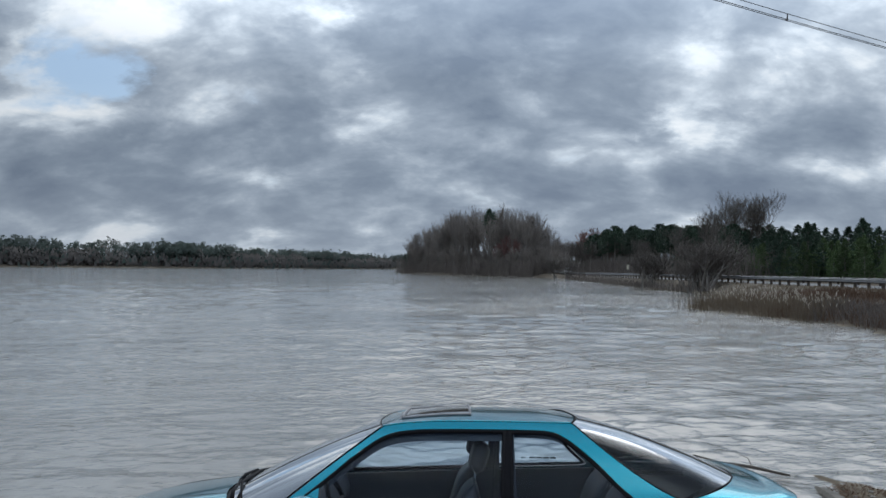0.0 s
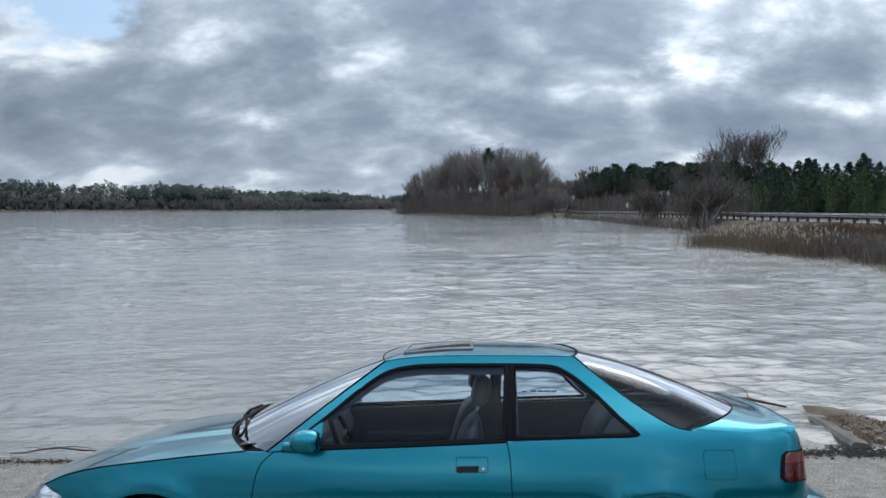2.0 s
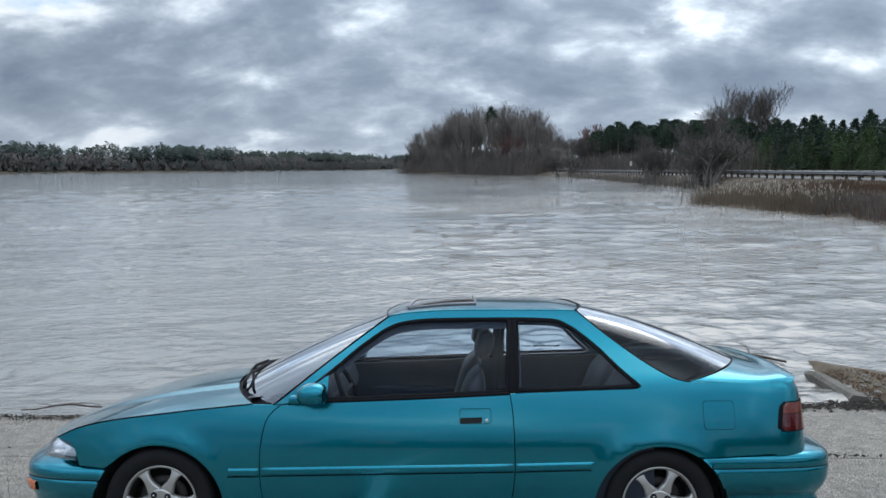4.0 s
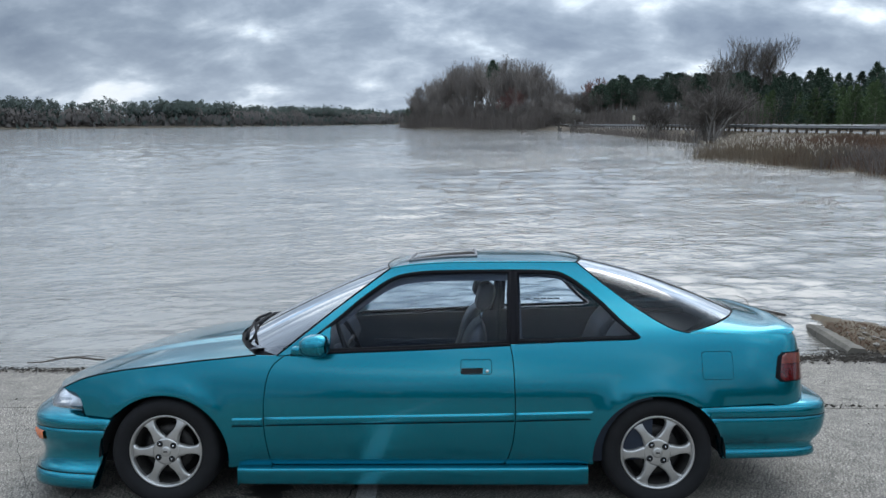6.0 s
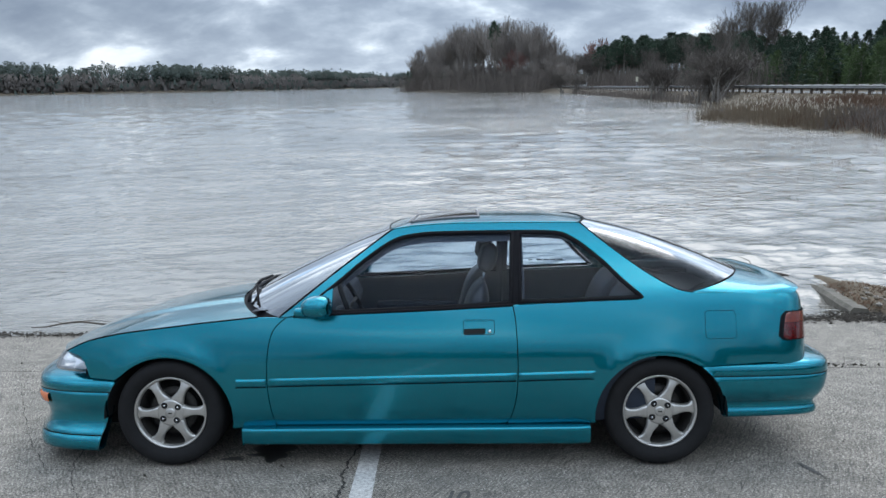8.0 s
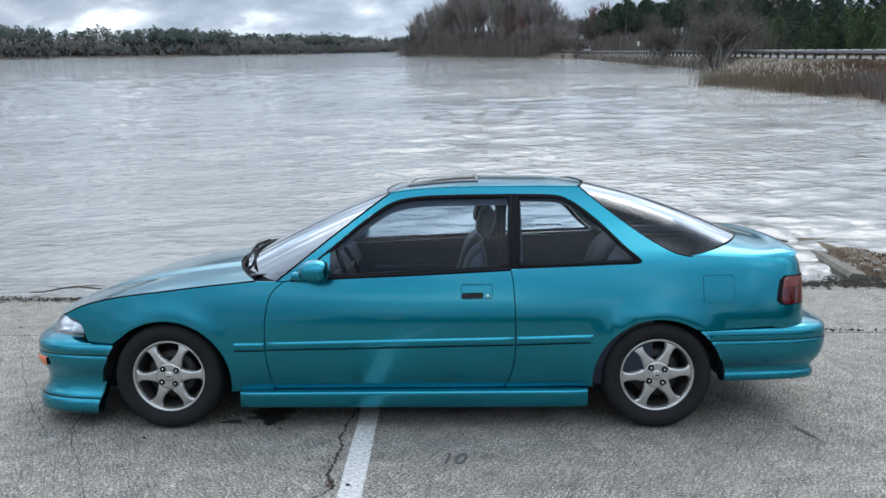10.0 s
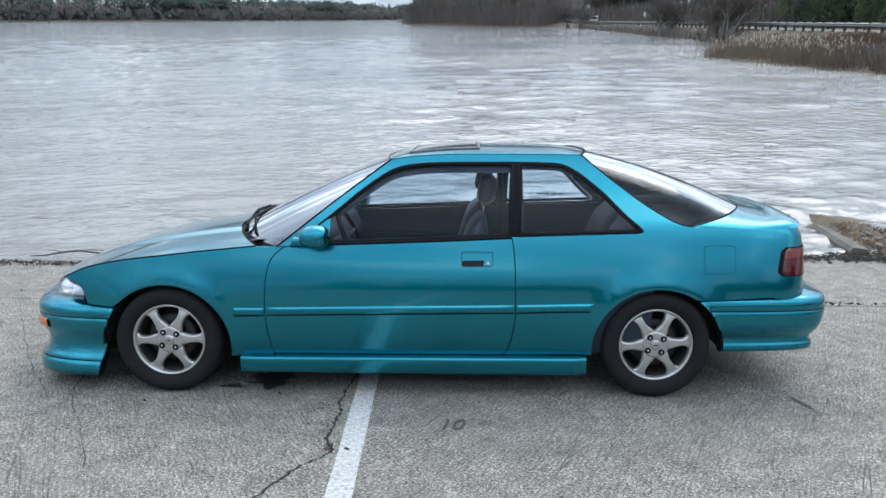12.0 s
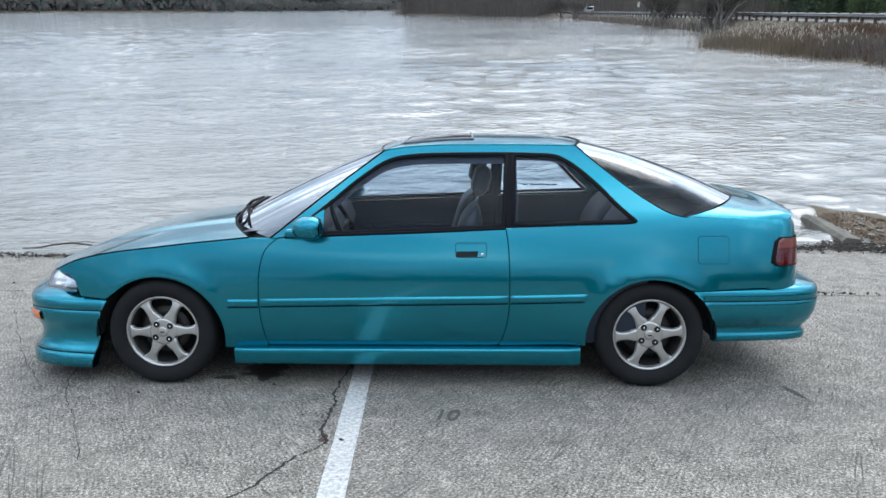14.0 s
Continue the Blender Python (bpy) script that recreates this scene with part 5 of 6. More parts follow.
    part("sunroof_seal", (*tube(ring, 0.0075, 7), surface("grey_rubber_seal", (0.13, 0.13, 0.14), 0.5, scale=15, vary=0.2), True), sr, "grey rubber sunroof frame")
    # --- hatch: glass, deck and lip
    hatch_line = curve(HATCH_EDGE, 10)
    def hatch_glass(u, v):
        s = v * 2 - 1
        q = abs(s)
        ex, ez = hatch_line[min(int(u * (len(hatch_line) - 1) + 0.5), len(hatch_line) - 1)]
        e = Vector((ex, math.copysign(flank(ex, ez), s) - 0.004 * s, ez))
        ct = Vector((0.965, 0, 1.266))
        cb = Vector((1.83, 0, 0.972))
        c = ct.lerp(cb, u) + Vector((0, 0, 0.028 * math.sin(math.pi * u)))
        w = q ** 3.6
        return (c.x * (1 - w) + e.x * w, e.y * q if s else 0.0, c.z * (1 - w) + e.z * w)
    hg = part("hatch_window", (*grid(hatch_glass, 44, 44), HATCH_GLASS, True), car, "large dark-bordered rear hatch glass")
    hg.visible_shadow = False
    rim = [hatch_glass(u / 40, 0) for u in range(41)] + [hatch_glass(1, v / 40) for v in range(1, 41)] + [hatch_glass(1 - u / 40, 1) for u in range(1, 41)] + [hatch_glass(0, 1 - v / 40) for v in range(1, 41)]
    part("hatch_seal", (*tube(rim, 0.0055, 7), BLACK, True), hg)
    def border(u, v):
        p = hatch_glass(0.90 + 0.10 * u, v)
        return (p[0], p[1], p[2] - 0.004)
    part("glass_border", (*grid(border, 4, 40), BLACK, True), hg)
    def deck(u, v):
        s = v * 2 - 1
        a = Vector(hatch_glass(1.0, v)) + Vector((0, 0, 0.002))
        k = abs(s)
        b = Vector(corner(1.0 - 0.72 * max(0.0, (k - 0.6) / 0.4), 0.884, -1 if s < 0 else 1))
        if k < 0.6:
            b.x, b.y = b.x + 0.012 * (1 - (k / 0.6) ** 2), s * 0.45 / 0.6
        b.z += 0.030 * (1 - k ** 3)
        p = a.lerp(b, u)
        p.y = p.y * (1 - k ** 6) + math.copysign(flank(p.x, p.z) - 0.002, s) * k ** 6
        lip = 0.030 * (1 - k ** 4) * math.exp(-((u - 0.86) / 0.22) ** 2)
        return (p.x, p.y, p.z + lip + 0.006 * math.sin(math.pi * u) * (1 - k ** 4))
    part("boot_lid", (*grid(deck, 20, 40), PAINT, True), car, "teal boot lid with a low lip spoiler")
    # --- mirrors
    for side in (-1, 1):
        def shell(u, v, side=side):
            a = 2 * math.pi * v
            r = max(0.0, 1 - abs((u - 0.60) / (0.60 if u < 0.60 else 0.40)) ** 2.6) ** 0.5
            return (-0.560 + 0.160 * u, side * (0.878 + 0.070 * r * math.copysign(abs(math.cos(a)) ** 0.8, math.cos(a))), 0.848 + 0.058 * r * math.copysign(abs(math.sin(a)) ** 0.85, math.sin(a)) + 0.006 * u)
        mir = part("door_mirror", (*grid(shell, 16, 28), PAINT, True), car, "teal door mirror")
        part("mirror_glass", ([(-0.412, side * (0.885 + 0.052 * math.cos(t * 0.2618)), 0.853 + 0.040 * math.sin(t * 0.2618)) for t in range(24)], [list(range(24))], BLACK, False), mir)
        v, f = box(-0.60, -0.44, min(side * 0.785, side * 0.875), max(side * 0.785, side * 0.875), 0.800, 0.842, 0.012)
        part("mirror_arm", (v, f, PAINT, True), mir)
        sail = [(-0.585, 0.803), (-0.415, 0.806), (-0.415, 0.93), (-0.44, 0.918)]
        part("mirror_sail", flank_panel(sail, side, PAINT, depth=-0.006, rim=0.012), mir)
    # --- cabin
    part("floor_pan", (*box(-1.90, 1.62, -0.60, 0.60, 0.16, 0.24, 0.02), UNDER, False), car)
    part("engine_block", (*box(-1.95, -0.85, -0.55, 0.55, 0.2, 0.50, 0.05), UNDER, False), car)
    part("boot_floor", (*box(1.25, 1.98, -0.64, 0.64, 0.29, 0.62, 0.03), UNDER, False), car)
    part("parcel_shelf", (*box(1.22, 1.85, -0.66, 0.66, 0.80, 0.82, 0.008), CABIN, False), car, "dark parcel shelf")
    for side in (-1, 1):
        part("door_card", flank_panel([(-0.72, 0.22), (0.55, 0.22), (1.25, 0.24), (1.25, 0.85), (0.52, 0.832), (-0.68, 0.775)], side, CABIN, depth=0.045, rim=0.02, step=0.12), car, "dark blue-grey door lining")
        part("armrest", (*box(-0.35, 0.35, min(side * 0.70, side * 0.785), max(side * 0.70, side * 0.785), 0.55, 0.62, 0.02), CABIN, False), car)
        part("pillar_lining", flank_panel([(0.505, 0.83), (0.585, 0.84), (0.585, 1.2), (0.525, 1.2)], side, CABIN, depth=0.045, rim=0.01), car)
        rail = curve(DOOR_WINDOW_TOP[2:], 4)
        part("header_lining", flank_panel(rail + [(x, z - 0.058) for x, z in rail[::-1]], side, CABIN, depth=0.030, rim=0), car, "dark lining above the door glass")
        rail = curve(QUARTER_WINDOW_TOP[:4], 4)
        part("header_lining", flank_panel(rail + [(x, z - 0.040) for x, z in rail[::-1]], side, CABIN, depth=0.030, rim=0), car)
        part("seat_belt", (*tube([(0.54, side * 0.70, 0.42), (0.545, side * 0.66, 0.9), (0.55, side * 0.60, 1.12)], 0.010, 5), CABIN, True), car)
    dash = [(-0.86, 0.80), (-0.62, 0.83), (-0.48, 0.80), (-0.44, 0.70), (-0.50, 0.55), (-0.86, 0.5)]
    def dash_fn(u, v):
        k = min(int(u * 5), 4)
        t = u * 5 - k
        return (dash[k][0] * (1 - t) + dash[k + 1][0] * t, (v * 2 - 1) * 0.70, dash[k][1] * (1 - t) + dash[k + 1][1] * t)
    part("dashboard", (*grid(dash_fn, 20, 10), CABIN, True), car, "dark moulded dashboard")
    wheel_ring = []
    c, tilt = Vector((-0.36, -0.36, 0.76)), math.radians(25)
    for k in range(29):
        a = 2 * math.pi * k / 28
        wheel_ring.append(tuple(c + Vector((0.185 * math.sin(a) * -math.sin(tilt), 0.185 * math.cos(a), 0.185 * math.sin(a) * math.cos(tilt)))))
    sw = part("steering_wheel", (*tube(wheel_ring, 0.014, 8, False), BLACK, True), car, "black three-spoke steering wheel")
    for a in (0.2, 2.94, 4.71):
        part("wheel_spoke", (*tube([c + Vector((-0.03, 0, 0)), c + Vector((0.17 * math.sin(a) * -math.sin(tilt), 0.17 * math.cos(a), 0.17 * math.sin(a) * math.cos(tilt)))], 0.012, 6), STEEL_DARK, True), sw)
    part("steering_column", (*tube([c + Vector((-0.02, 0, 0)), c + Vector((-0.3, 0, -0.12))], 0.04, 10), CABIN, True), sw)
    part("rear_view_mirror", (*box(-0.24, -0.20, -0.11, 0.11, 1.10, 1.16, 0.012), BLACK, False), car)
    build_seat(car, 0.02, -0.36, "driver_seat", "grey leather driver's seat with headrest")
    build_seat(car, 0.02, 0.36, "passenger_seat", "grey leather passenger seat with headrest")
    bench = new("rear_seat")
    bench.parent = car
    tagged(bench, "grey leather rear bench")
    part("bench_cushion", (*box(0.72, 1.12, -0.58, 0.58, 0.34, 0.48, 0.05), SEAT, True), bench)
    for y in (-0.31, 0.31):
        def pad(u, v, y=y):
            a = 2 * math.pi * v
            e = 1 - abs(2 * u - 1) ** 5
            return (1.08 + 0.17 * u + 0.07 * e * math.copysign(abs(math.sin(a)) ** 0.6, math.sin(a)), y + 0.27 * (0.7 + 0.3 * e) * math.copysign(abs(math.cos(a)) ** 0.5, math.cos(a)), 0.44 + 0.46 * u)
        part("bench_back", (*grid(pad, 14, 20), SEAT, True), bench)
    # decal on the far rear side glass, seen from behind
    for k, (w, h) in enumerate(((0.022, 0.018), (0.03, 0.03), (0.03, 0.03), (0.03, 0.03), (0.03, 0.03))):
        x = 0.74 + 0.048 * k + (0.01 if k else 0)
        verts = [(x, 0, 0.905), (x + w * 1.3, 0, 0.905), (x + w * 1.3, 0, 0.905 + h * 0.4), (x, 0, 0.905 + h * 0.4)]
        verts = [(a, flank(a, b) - 0.014, b) for a, _, b in verts]
        part("window_decal", (verts, [[0, 1, 2, 3]], LETTER, False), car, "pale lettering bars on the far rear glass")
    for x in (-BASE, BASE):
        for side in (-1, 1):
            build_wheel(car, x, side, "silver six-spoke alloy wheel with a black tyre")
    return car


build_car()

# ---- trees, reeds, road and far shore ----
def height_at(x, y):
    return float(ground_height(np.array([float(x)]), np.array([float(y)]))[0])


def bare_tree_meshes(rnd, height, spread, forks, first, twig_material, upright=0.55, stems=1, fine=0.014):
    """Trunk and limbs, and a crown of fine twigs, grown branch by branch. Returns two meshes."""
    wood, twigs = ([], []), ([], [])

    def add(store, a, b, r0, r1, sides):
        v, f = tube([a, b], [r0, r1], sides, False)
        n = len(store[0])
        store[0].extend(v)
        store[1].extend([[i + n for i in g] for g in f])

    def grow(p, d, length, r, level):
        steps = 3 if level < 2 else 2
        for s in range(steps):
            d = (d + Vector((rnd.gauss(0, 0.10), rnd.gauss(0, 0.10), 0.10 * upright))).normalized()
            q = p + d * (length / steps)
            r1 = r * (0.86 if level < 2 else 0.78)
            if level < 2:
                add(wood, p, q, r, r1, 6 if level == 0 else 4)
            else:
                add(twigs, p, q, max(r, fine), max(r1, fine * 0.7), 3)
            p, r = q, r1
            if level < forks and s < steps - 1 and (level > 0 or s > 0):
                side = Vector((rnd.gauss(0, 1), rnd.gauss(0, 1), 0.5)).normalized()
                grow(p, (d * upright + side * spread).normalized(), length * rnd.uniform(0.55, 0.75), r * 0.55, level + 1)
        if level < forks:
            for _ in range(3 if level < 3 else 2):
                side = Vector((rnd.gauss(0, 1), rnd.gauss(0, 1), 0.35)).normalized()
                grow(p, (d * (upright + 0.25) + side * spread).normalized(), length * rnd.uniform(0.60, 0.80), r * 0.70, level + 1)

    for k in range(stems):
        lean = Vector((rnd.gauss(0, 0.06), rnd.gauss(0, 0.06), 1)) if stems == 1 else Vector((rnd.gauss(0, 0.55), rnd.gauss(0, 0.55), 1))
        off = Vector((0, 0, 0)) if stems == 1 else Vector((rnd.gauss(0, 0.3), rnd.gauss(0, 0.3), 0))
        grow(off + Vector((0, 0, -0.2)), lean.normalized(), height * first, height * 0.012 + 0.03, 0)
    top = max(v[2] for v in (twigs[0] or wood[0]))
    k = height / top
    scale = lambda vs: [(x * k, y * k, z * k) for x, y, z in vs]
    return to_mesh("trunk", scale(wood[0]), wood[1], BARK, True), to_mesh("crown", scale(twigs[0]), twigs[1], twig_material, False)


def pine_meshes(rnd, height, width, base, material, clumps=330, flat=False):
    """A straight trunk with whorls of needle tufts; flat: an old pine with a high, rounded crown."""
    trunk = tube([(0, 0, -0.3), (0.04, 0, height * 0.5), (0, 0.05, height * 0.96)], [0.018 * height, 0.012 * height, 0.02], 7, False)
    pieces = [trunk]
    verts, faces = [], []
    for i in range(clumps):
        u = rnd.random() ** (0.8 if flat else 1.2)
        z = base + (height - base) * u
        if flat:
            reach = width * (1 - (2 * abs(u - 0.45)) ** 2.4) ** 0.5 if abs(u - 0.45) < 0.5 else width * 0.35
        else:
            reach = width * (1 - u ** 1.6) ** 0.8 + 0.12
        a = rnd.uniform(0, 6.283)
        layer = 0.75 + 0.35 * math.sin(a * 3 + z * 2.1) * math.sin(z * 3.3)
        r = reach * rnd.uniform(0.35, 1.0) * layer
        c = Vector((r * math.cos(a), r * math.sin(a), z + rnd.uniform(-0.2, 0.2) + 0.12 * r))
        if i % 7 == 0 and not flat:
            pieces.append(tube([(0, 0, z - 0.1 * r), tuple(c)], [0.03, 0.012], 4, False))
        if i % 9 == 0 and flat:
            pieces.append(tube([(0, 0, z - 0.35 * r), tuple(c)], [0.05, 0.02], 4, False))
        s = rnd.uniform(0.30, 0.62) * (0.045 * height + 0.35)
        for _ in range(9):
            d = Vector((rnd.gauss(0, 1), rnd.gauss(0, 1), rnd.gauss(0.35, 0.7))).normalized()
            e = d.cross(Vector((rnd.gauss(0, 1), rnd.gauss(0, 1), rnd.gauss(0, 1)))).normalized() * s * 0.20
            n = len(verts)
            verts += [tuple(c - d * s * 0.15 + e), tuple(c - d * s * 0.15 - e), tuple(c + d * s)]
            faces.append([n, n + 1, n + 2])
    v, f = join(*pieces)
    return to_mesh("trunk", v, f, BARK, True), to_mesh("crown", verts, faces, material, False)


def plant(name, meshes, x, y, turn, size, label, category, group):
    t = empty(name, Matrix.Translation((x, y, height_at(x, y))) @ pose(0, 0, 0, 0, 0, turn), label, category, group)
    t.scale = size if isinstance(size, tuple) else (size, size, size)
    for part_name, me in zip(("trunk", "crown"), meshes):
        part(part_name, me, t)
    return t


def twig_mass(name, label, centres, count, h0, h1, spread, material, rnd, width=0.02, lean=0.25, category="brush"):
    """Undergrowth nobody could count: thin upright blades and twigs."""
    verts, faces = [], []
    for _ in range(count):
        x, y = rnd.choice(centres)
        x, y = x + rnd.gauss(0, spread), y + rnd.gauss(0, spread)
        z = max(height_at_fast(x, y), WATER - 0.2)
        h = rnd.uniform(h0, h1)
        dx, dy = rnd.gauss(0, lean) * h, rnd.gauss(0, lean) * h
        a = rnd.uniform(0, 3.14)
        wx, wy = width * math.cos(a), width * math.sin(a)
        n = len(verts)
        verts += [(x - wx, y - wy, z - 0.05), (x + wx, y + wy, z - 0.05), (x + dx * 0.5 + wx * 0.7, y + dy * 0.5 + wy * 0.7, z + h * 0.6), (x + dx, y + dy, z + h), (x + dx * 0.5 - wx * 0.7, y + dy * 0.5 - wy * 0.7, z + h * 0.6)]
        faces.append([n, n + 1, n + 2, n + 3, n + 4])
    ob = new(name, to_mesh(name, verts, faces, material))
    return tagged(ob, label, category, kind="stuff")


HX, HY = np.arange(2, 60, 0.5), np.arange(2, 340, 1.0)
HZ = ground_height(*np.meshgrid(HX, HY, indexing="ij"))


def height_at_fast(x, y):
    if 2 <= x < 59 and 2 <= y < 339:
        return float(HZ[int((x - 2) / 0.5), int(y - 2)])
    return height_at(x, y)


def build_island_trees():
    rnd = random.Random(21)
    kinds = [bare_tree_meshes(random.Random(s), 19.0, 0.44, 5, 0.17, TWIG, 0.92, 1, 0.015) for s in (1, 2, 3, 4)]
    red = bare_tree_meshes(random.Random(9), 13.0, 0.55, 5, 0.20, TWIG_RED, 0.75, 1, 0.032)
    pine = pine_meshes(random.Random(5), 19.5, 2.6, 11.5, NEEDLE, 260, True)
    low_pine = pine_meshes(random.Random(6), 9.0, 2.4, 1.5, NEEDLE, 260)
    edge = [(-21, 324), (-12, 302), (-3, 280), (9.4, 249), (18, 236), (26, 224)]
    profile = smooth_fn([-0.05, 0.0, 0.12, 0.25, 0.42, 0.62, 0.78, 0.9, 1.0], [0.38, 0.45, 0.64, 0.84, 1.0, 1.03, 0.96, 0.78, 0.52])
    for k in range(78):
        u = (k + rnd.uniform(0.1, 0.9)) / 78
        i = min(int(u * 5), 4)
        t = u * 5 - i
        back = rnd.uniform(1.5, 26)
        x = edge[i][0] * (1 - t) + edge[i + 1][0] * t + back * 0.5
        y = edge[i][1] * (1 - t) + edge[i + 1][1] * t + back * 0.85
        scale = profile(u) * rnd.uniform(0.82, 1.05) * (y / 262) * 1.17
        plant("bare_tree", kinds[k % 4], x, y, rnd.uniform(0, 360), (scale * 1.05, scale * 1.05, scale), "tall leafless grey-brown tree on the wooded point", "tree", "bare trees on the point")
    for k in range(96):
        u = (k + rnd.uniform(0.1, 0.9)) / 96 * 1.12
        i = min(int(u * 5), 4)
        t = u * 5 - i
        back = rnd.uniform(0.5, 13)
        x = edge[i][0] * (1 - t) + edge[i + 1][0] * t + back * 0.5
        y = edge[i][1] * (1 - t) + edge[i + 1][1] * t + back * 0.85
        s = rnd.uniform(0.32, 0.55) * (y / 262)
        plant("bare_tree", kinds[k % 4], x, y, rnd.uniform(0, 360), (s * 1.5, s * 1.5, s), "low leafless grey-brown tree at the shore of the point", "tree", "low trees on the point")
    for u, s in ((0.83, 1.0), (0.87, 0.9), (0.79, 0.8)):
        x, y = -21 + 47 * u, 324 - 100 * u + 1.5
        plant("red_budding_tree", red, x, y, rnd.uniform(0, 360), s, "small tree with reddish budding twigs on the point", "tree", "red budding trees")
    plant("tall_pine", pine, 12.5, 254, 40, 1.1, "tall pine with a high dark crown among bare trees", "pine tree", "pines on the point")
    for x, y, s in ((-19, 322, 1.05), (-21, 326, 0.9), (-5, 289, 0.8), (12, 251, 0.6)):
        plant("young_pine", low_pine, x, y, rnd.uniform(0, 360), s, "dark bushy pine at the shore of the point", "pine tree", "pines on the point")
    centres = []
    for k in range(240):
        u = k / 239
        i = min(int(u * 5), 4)
        t = u * 5 - i
        centres.append((edge[i][0] * (1 - t) + edge[i + 1][0] * t + 1.5, edge[i][1] * (1 - t) + edge[i + 1][1] * t + 2.5))
    twig_mass("shore_brush", "dense grey-brown leafless undergrowth along the wooded point", centres, 14000, 0.8, 7.5, 3.2, BRUSH, rnd, 0.035, 0.22)


def build_causeway_woods():
    rnd = random.Random(33)
    bare = [bare_tree_meshes(random.Random(s), 14.0, 0.62, 5, 0.24, TWIG_DARK, 0.70, 1, 0.014) for s in (12, 13, 14)]
    red = bare_tree_meshes(random.Random(19), 10.0, 0.6, 5, 0.22, TWIG_RED, 0.7, 1, 0.03)
    young = [pine_meshes(random.Random(s), 8.0, 2.9, 0.3, NEEDLE_YOUNG, 520) for s in (41, 42, 43)]
    dark = [pine_meshes(random.Random(s), 12.0, 3.6, 1.2, NEEDLE, 560) for s in (51, 52, 53)]
    old = [pine_meshes(random.Random(s), 17.0, 3.6, 8.0, NEEDLE, 420, True) for s in (61, 62, 63)]
    # young green pines just behind the road
    for k in range(120):
        y = 34 + 84 * (k + rnd.random()) / 120
        x = road_x(y) + rnd.uniform(10.5, 20)
        plant("young_pine", young[k % 3], x, y, rnd.uniform(0, 360), rnd.uniform(0.32, 0.66), "bushy young green pine behind the road", "pine tree", "young pines")
    # darker, taller pines behind them
    for k in range(110):
        y = 42 + 105 * (k + rnd.random()) / 110
        x = road_x(y) + rnd.uniform(13, 32)
        s = rnd.uniform(0.44, 0.60) * (0.9 + 0.0016 * y) + (0.10 if rnd.random() < 0.12 and y > 75 else 0)
        s *= 0.82 if y < 95 else 0.98
        plant("dark_pine", dark[k % 3], x, y, rnd.uniform(0, 360), (s * 1.25, s * 1.25, s), "dark green pine in the wood behind the road", "pine tree", "dark pines")
    for x, y, s in ((42.6, 86, 0.58), (44.5, 90, 0.56), (48.5, 88, 0.54)):
        plant("dark_pine", dark[0], x, y, rnd.uniform(0, 360), (s * 1.5, s * 1.5, s), "broad dark green pine standing above the young pines", "pine tree", "dark pines")
    # the old wood along the bend
    for k in range(130):
        u = (k + rnd.random()) / 130
        y = 126 + 210 * u
        x = float(road_x(y)) + rnd.uniform(11, 34)
        s = float(np.interp(y, [126, 140, 175, 200, 260, 336], [0.50, 0.56, 0.68, 0.72, 0.74, 0.78])) * rnd.uniform(0.86, 1.05)
        plant("old_pine", old[k % 3], x, y, rnd.uniform(0, 360), (s * 1.3, s * 1.3, s), "old pine with a high rounded dark crown", "pine tree", "old pines")
    for k in range(16):
        y = 120 + 160 * (k + rnd.random()) / 16
        x = float(road_x(y)) + rnd.uniform(10.5, 14)
        plant("bare_tree", bare[k % 3], x, y, rnd.uniform(0, 360), rnd.uniform(0.5, 0.8), "leafless grey-brown tree at the edge of the pine wood", "tree", "bare trees by the road")
    for x, y, s in ((46, 250, 1.5), (50, 244, 1.35)):
        plant("red_budding_tree", red, x, y, rnd.uniform(0, 360), s, "tree with reddish budding twigs at the wood's edge", "tree", "red budding trees")
    # low bare trees between the point and the pine wood
    for k in range(22):
        y = 232 + 40 * rnd.random()
        x = y * (0.105 + 0.10 * (k + rnd.random()) / 22)
        x = max(x, float(road_x(y)) + 9.0) if x > float(road_x(y)) - 3.0 else x
        plant("bare_tree", bare[k % 3], x, y, rnd.uniform(0, 360), rnd.uniform(0.55, 0.95) * (1.0 - 0.25 * k / 22), "low leafless tree by the bend of the road", "tree", "bare trees by the bend")
    crowns = [bare_tree_meshes(random.Random(s), 14.0, 0.62, 6, 0.22, TWIG_DARK, 0.72, 1, 0.009) for s in (12, 13, 14)]
    # the three bare crowns that stand above the pines
    for x, y, s, n in ((52.7, 135, 1.16, 0), (58.2, 135, 1.16, 2), (56.0, 138, 1.10, 1), (48.6, 136, 0.98, 1)):
        plant("bare_tree", crowns[n], x, y, rnd.uniform(0, 360), s, "large leafless tree standing above the pines", "tree", "tall bare trees")
    # thin bare wood that closes the gap behind the bend
    for k in range(26):
        y = 285 + 45 * rnd.random()
        x = y * (0.135 + 0.062 * (k + rnd.random()) / 26)
        plant("bare_tree", bare[k % 3], x, y, rnd.uniform(0, 360), rnd.uniform(0.75, 1.0), "leafless grey-brown tree behind the bend of the road", "tree", "bare trees by the bend")
    # willows in the water by the bank
    willow = [bare_tree_meshes(random.Random(s), 6.0, 0.75, 4, 0.30, TWIG_DARK, 0.45, 6, 0.018) for s in (71, 72, 73)]
    for x, y, s in ((28.9, 80.5, 1.05), (29.6, 84.5, 0.95), (27.6, 82.5, 0.7), (29.3, 108, 1.0), (30.0, 112, 0.8), (29.5, 187, 0.9), (28, 200, 0.9)):
        plant("willow_bush", willow[rnd.randrange(3)], x, y, rnd.uniform(0, 360), (s * 1.15, s * 1.15, s), "leafless many-stemmed willow bush at the water's edge", "bush", "willow bushes")
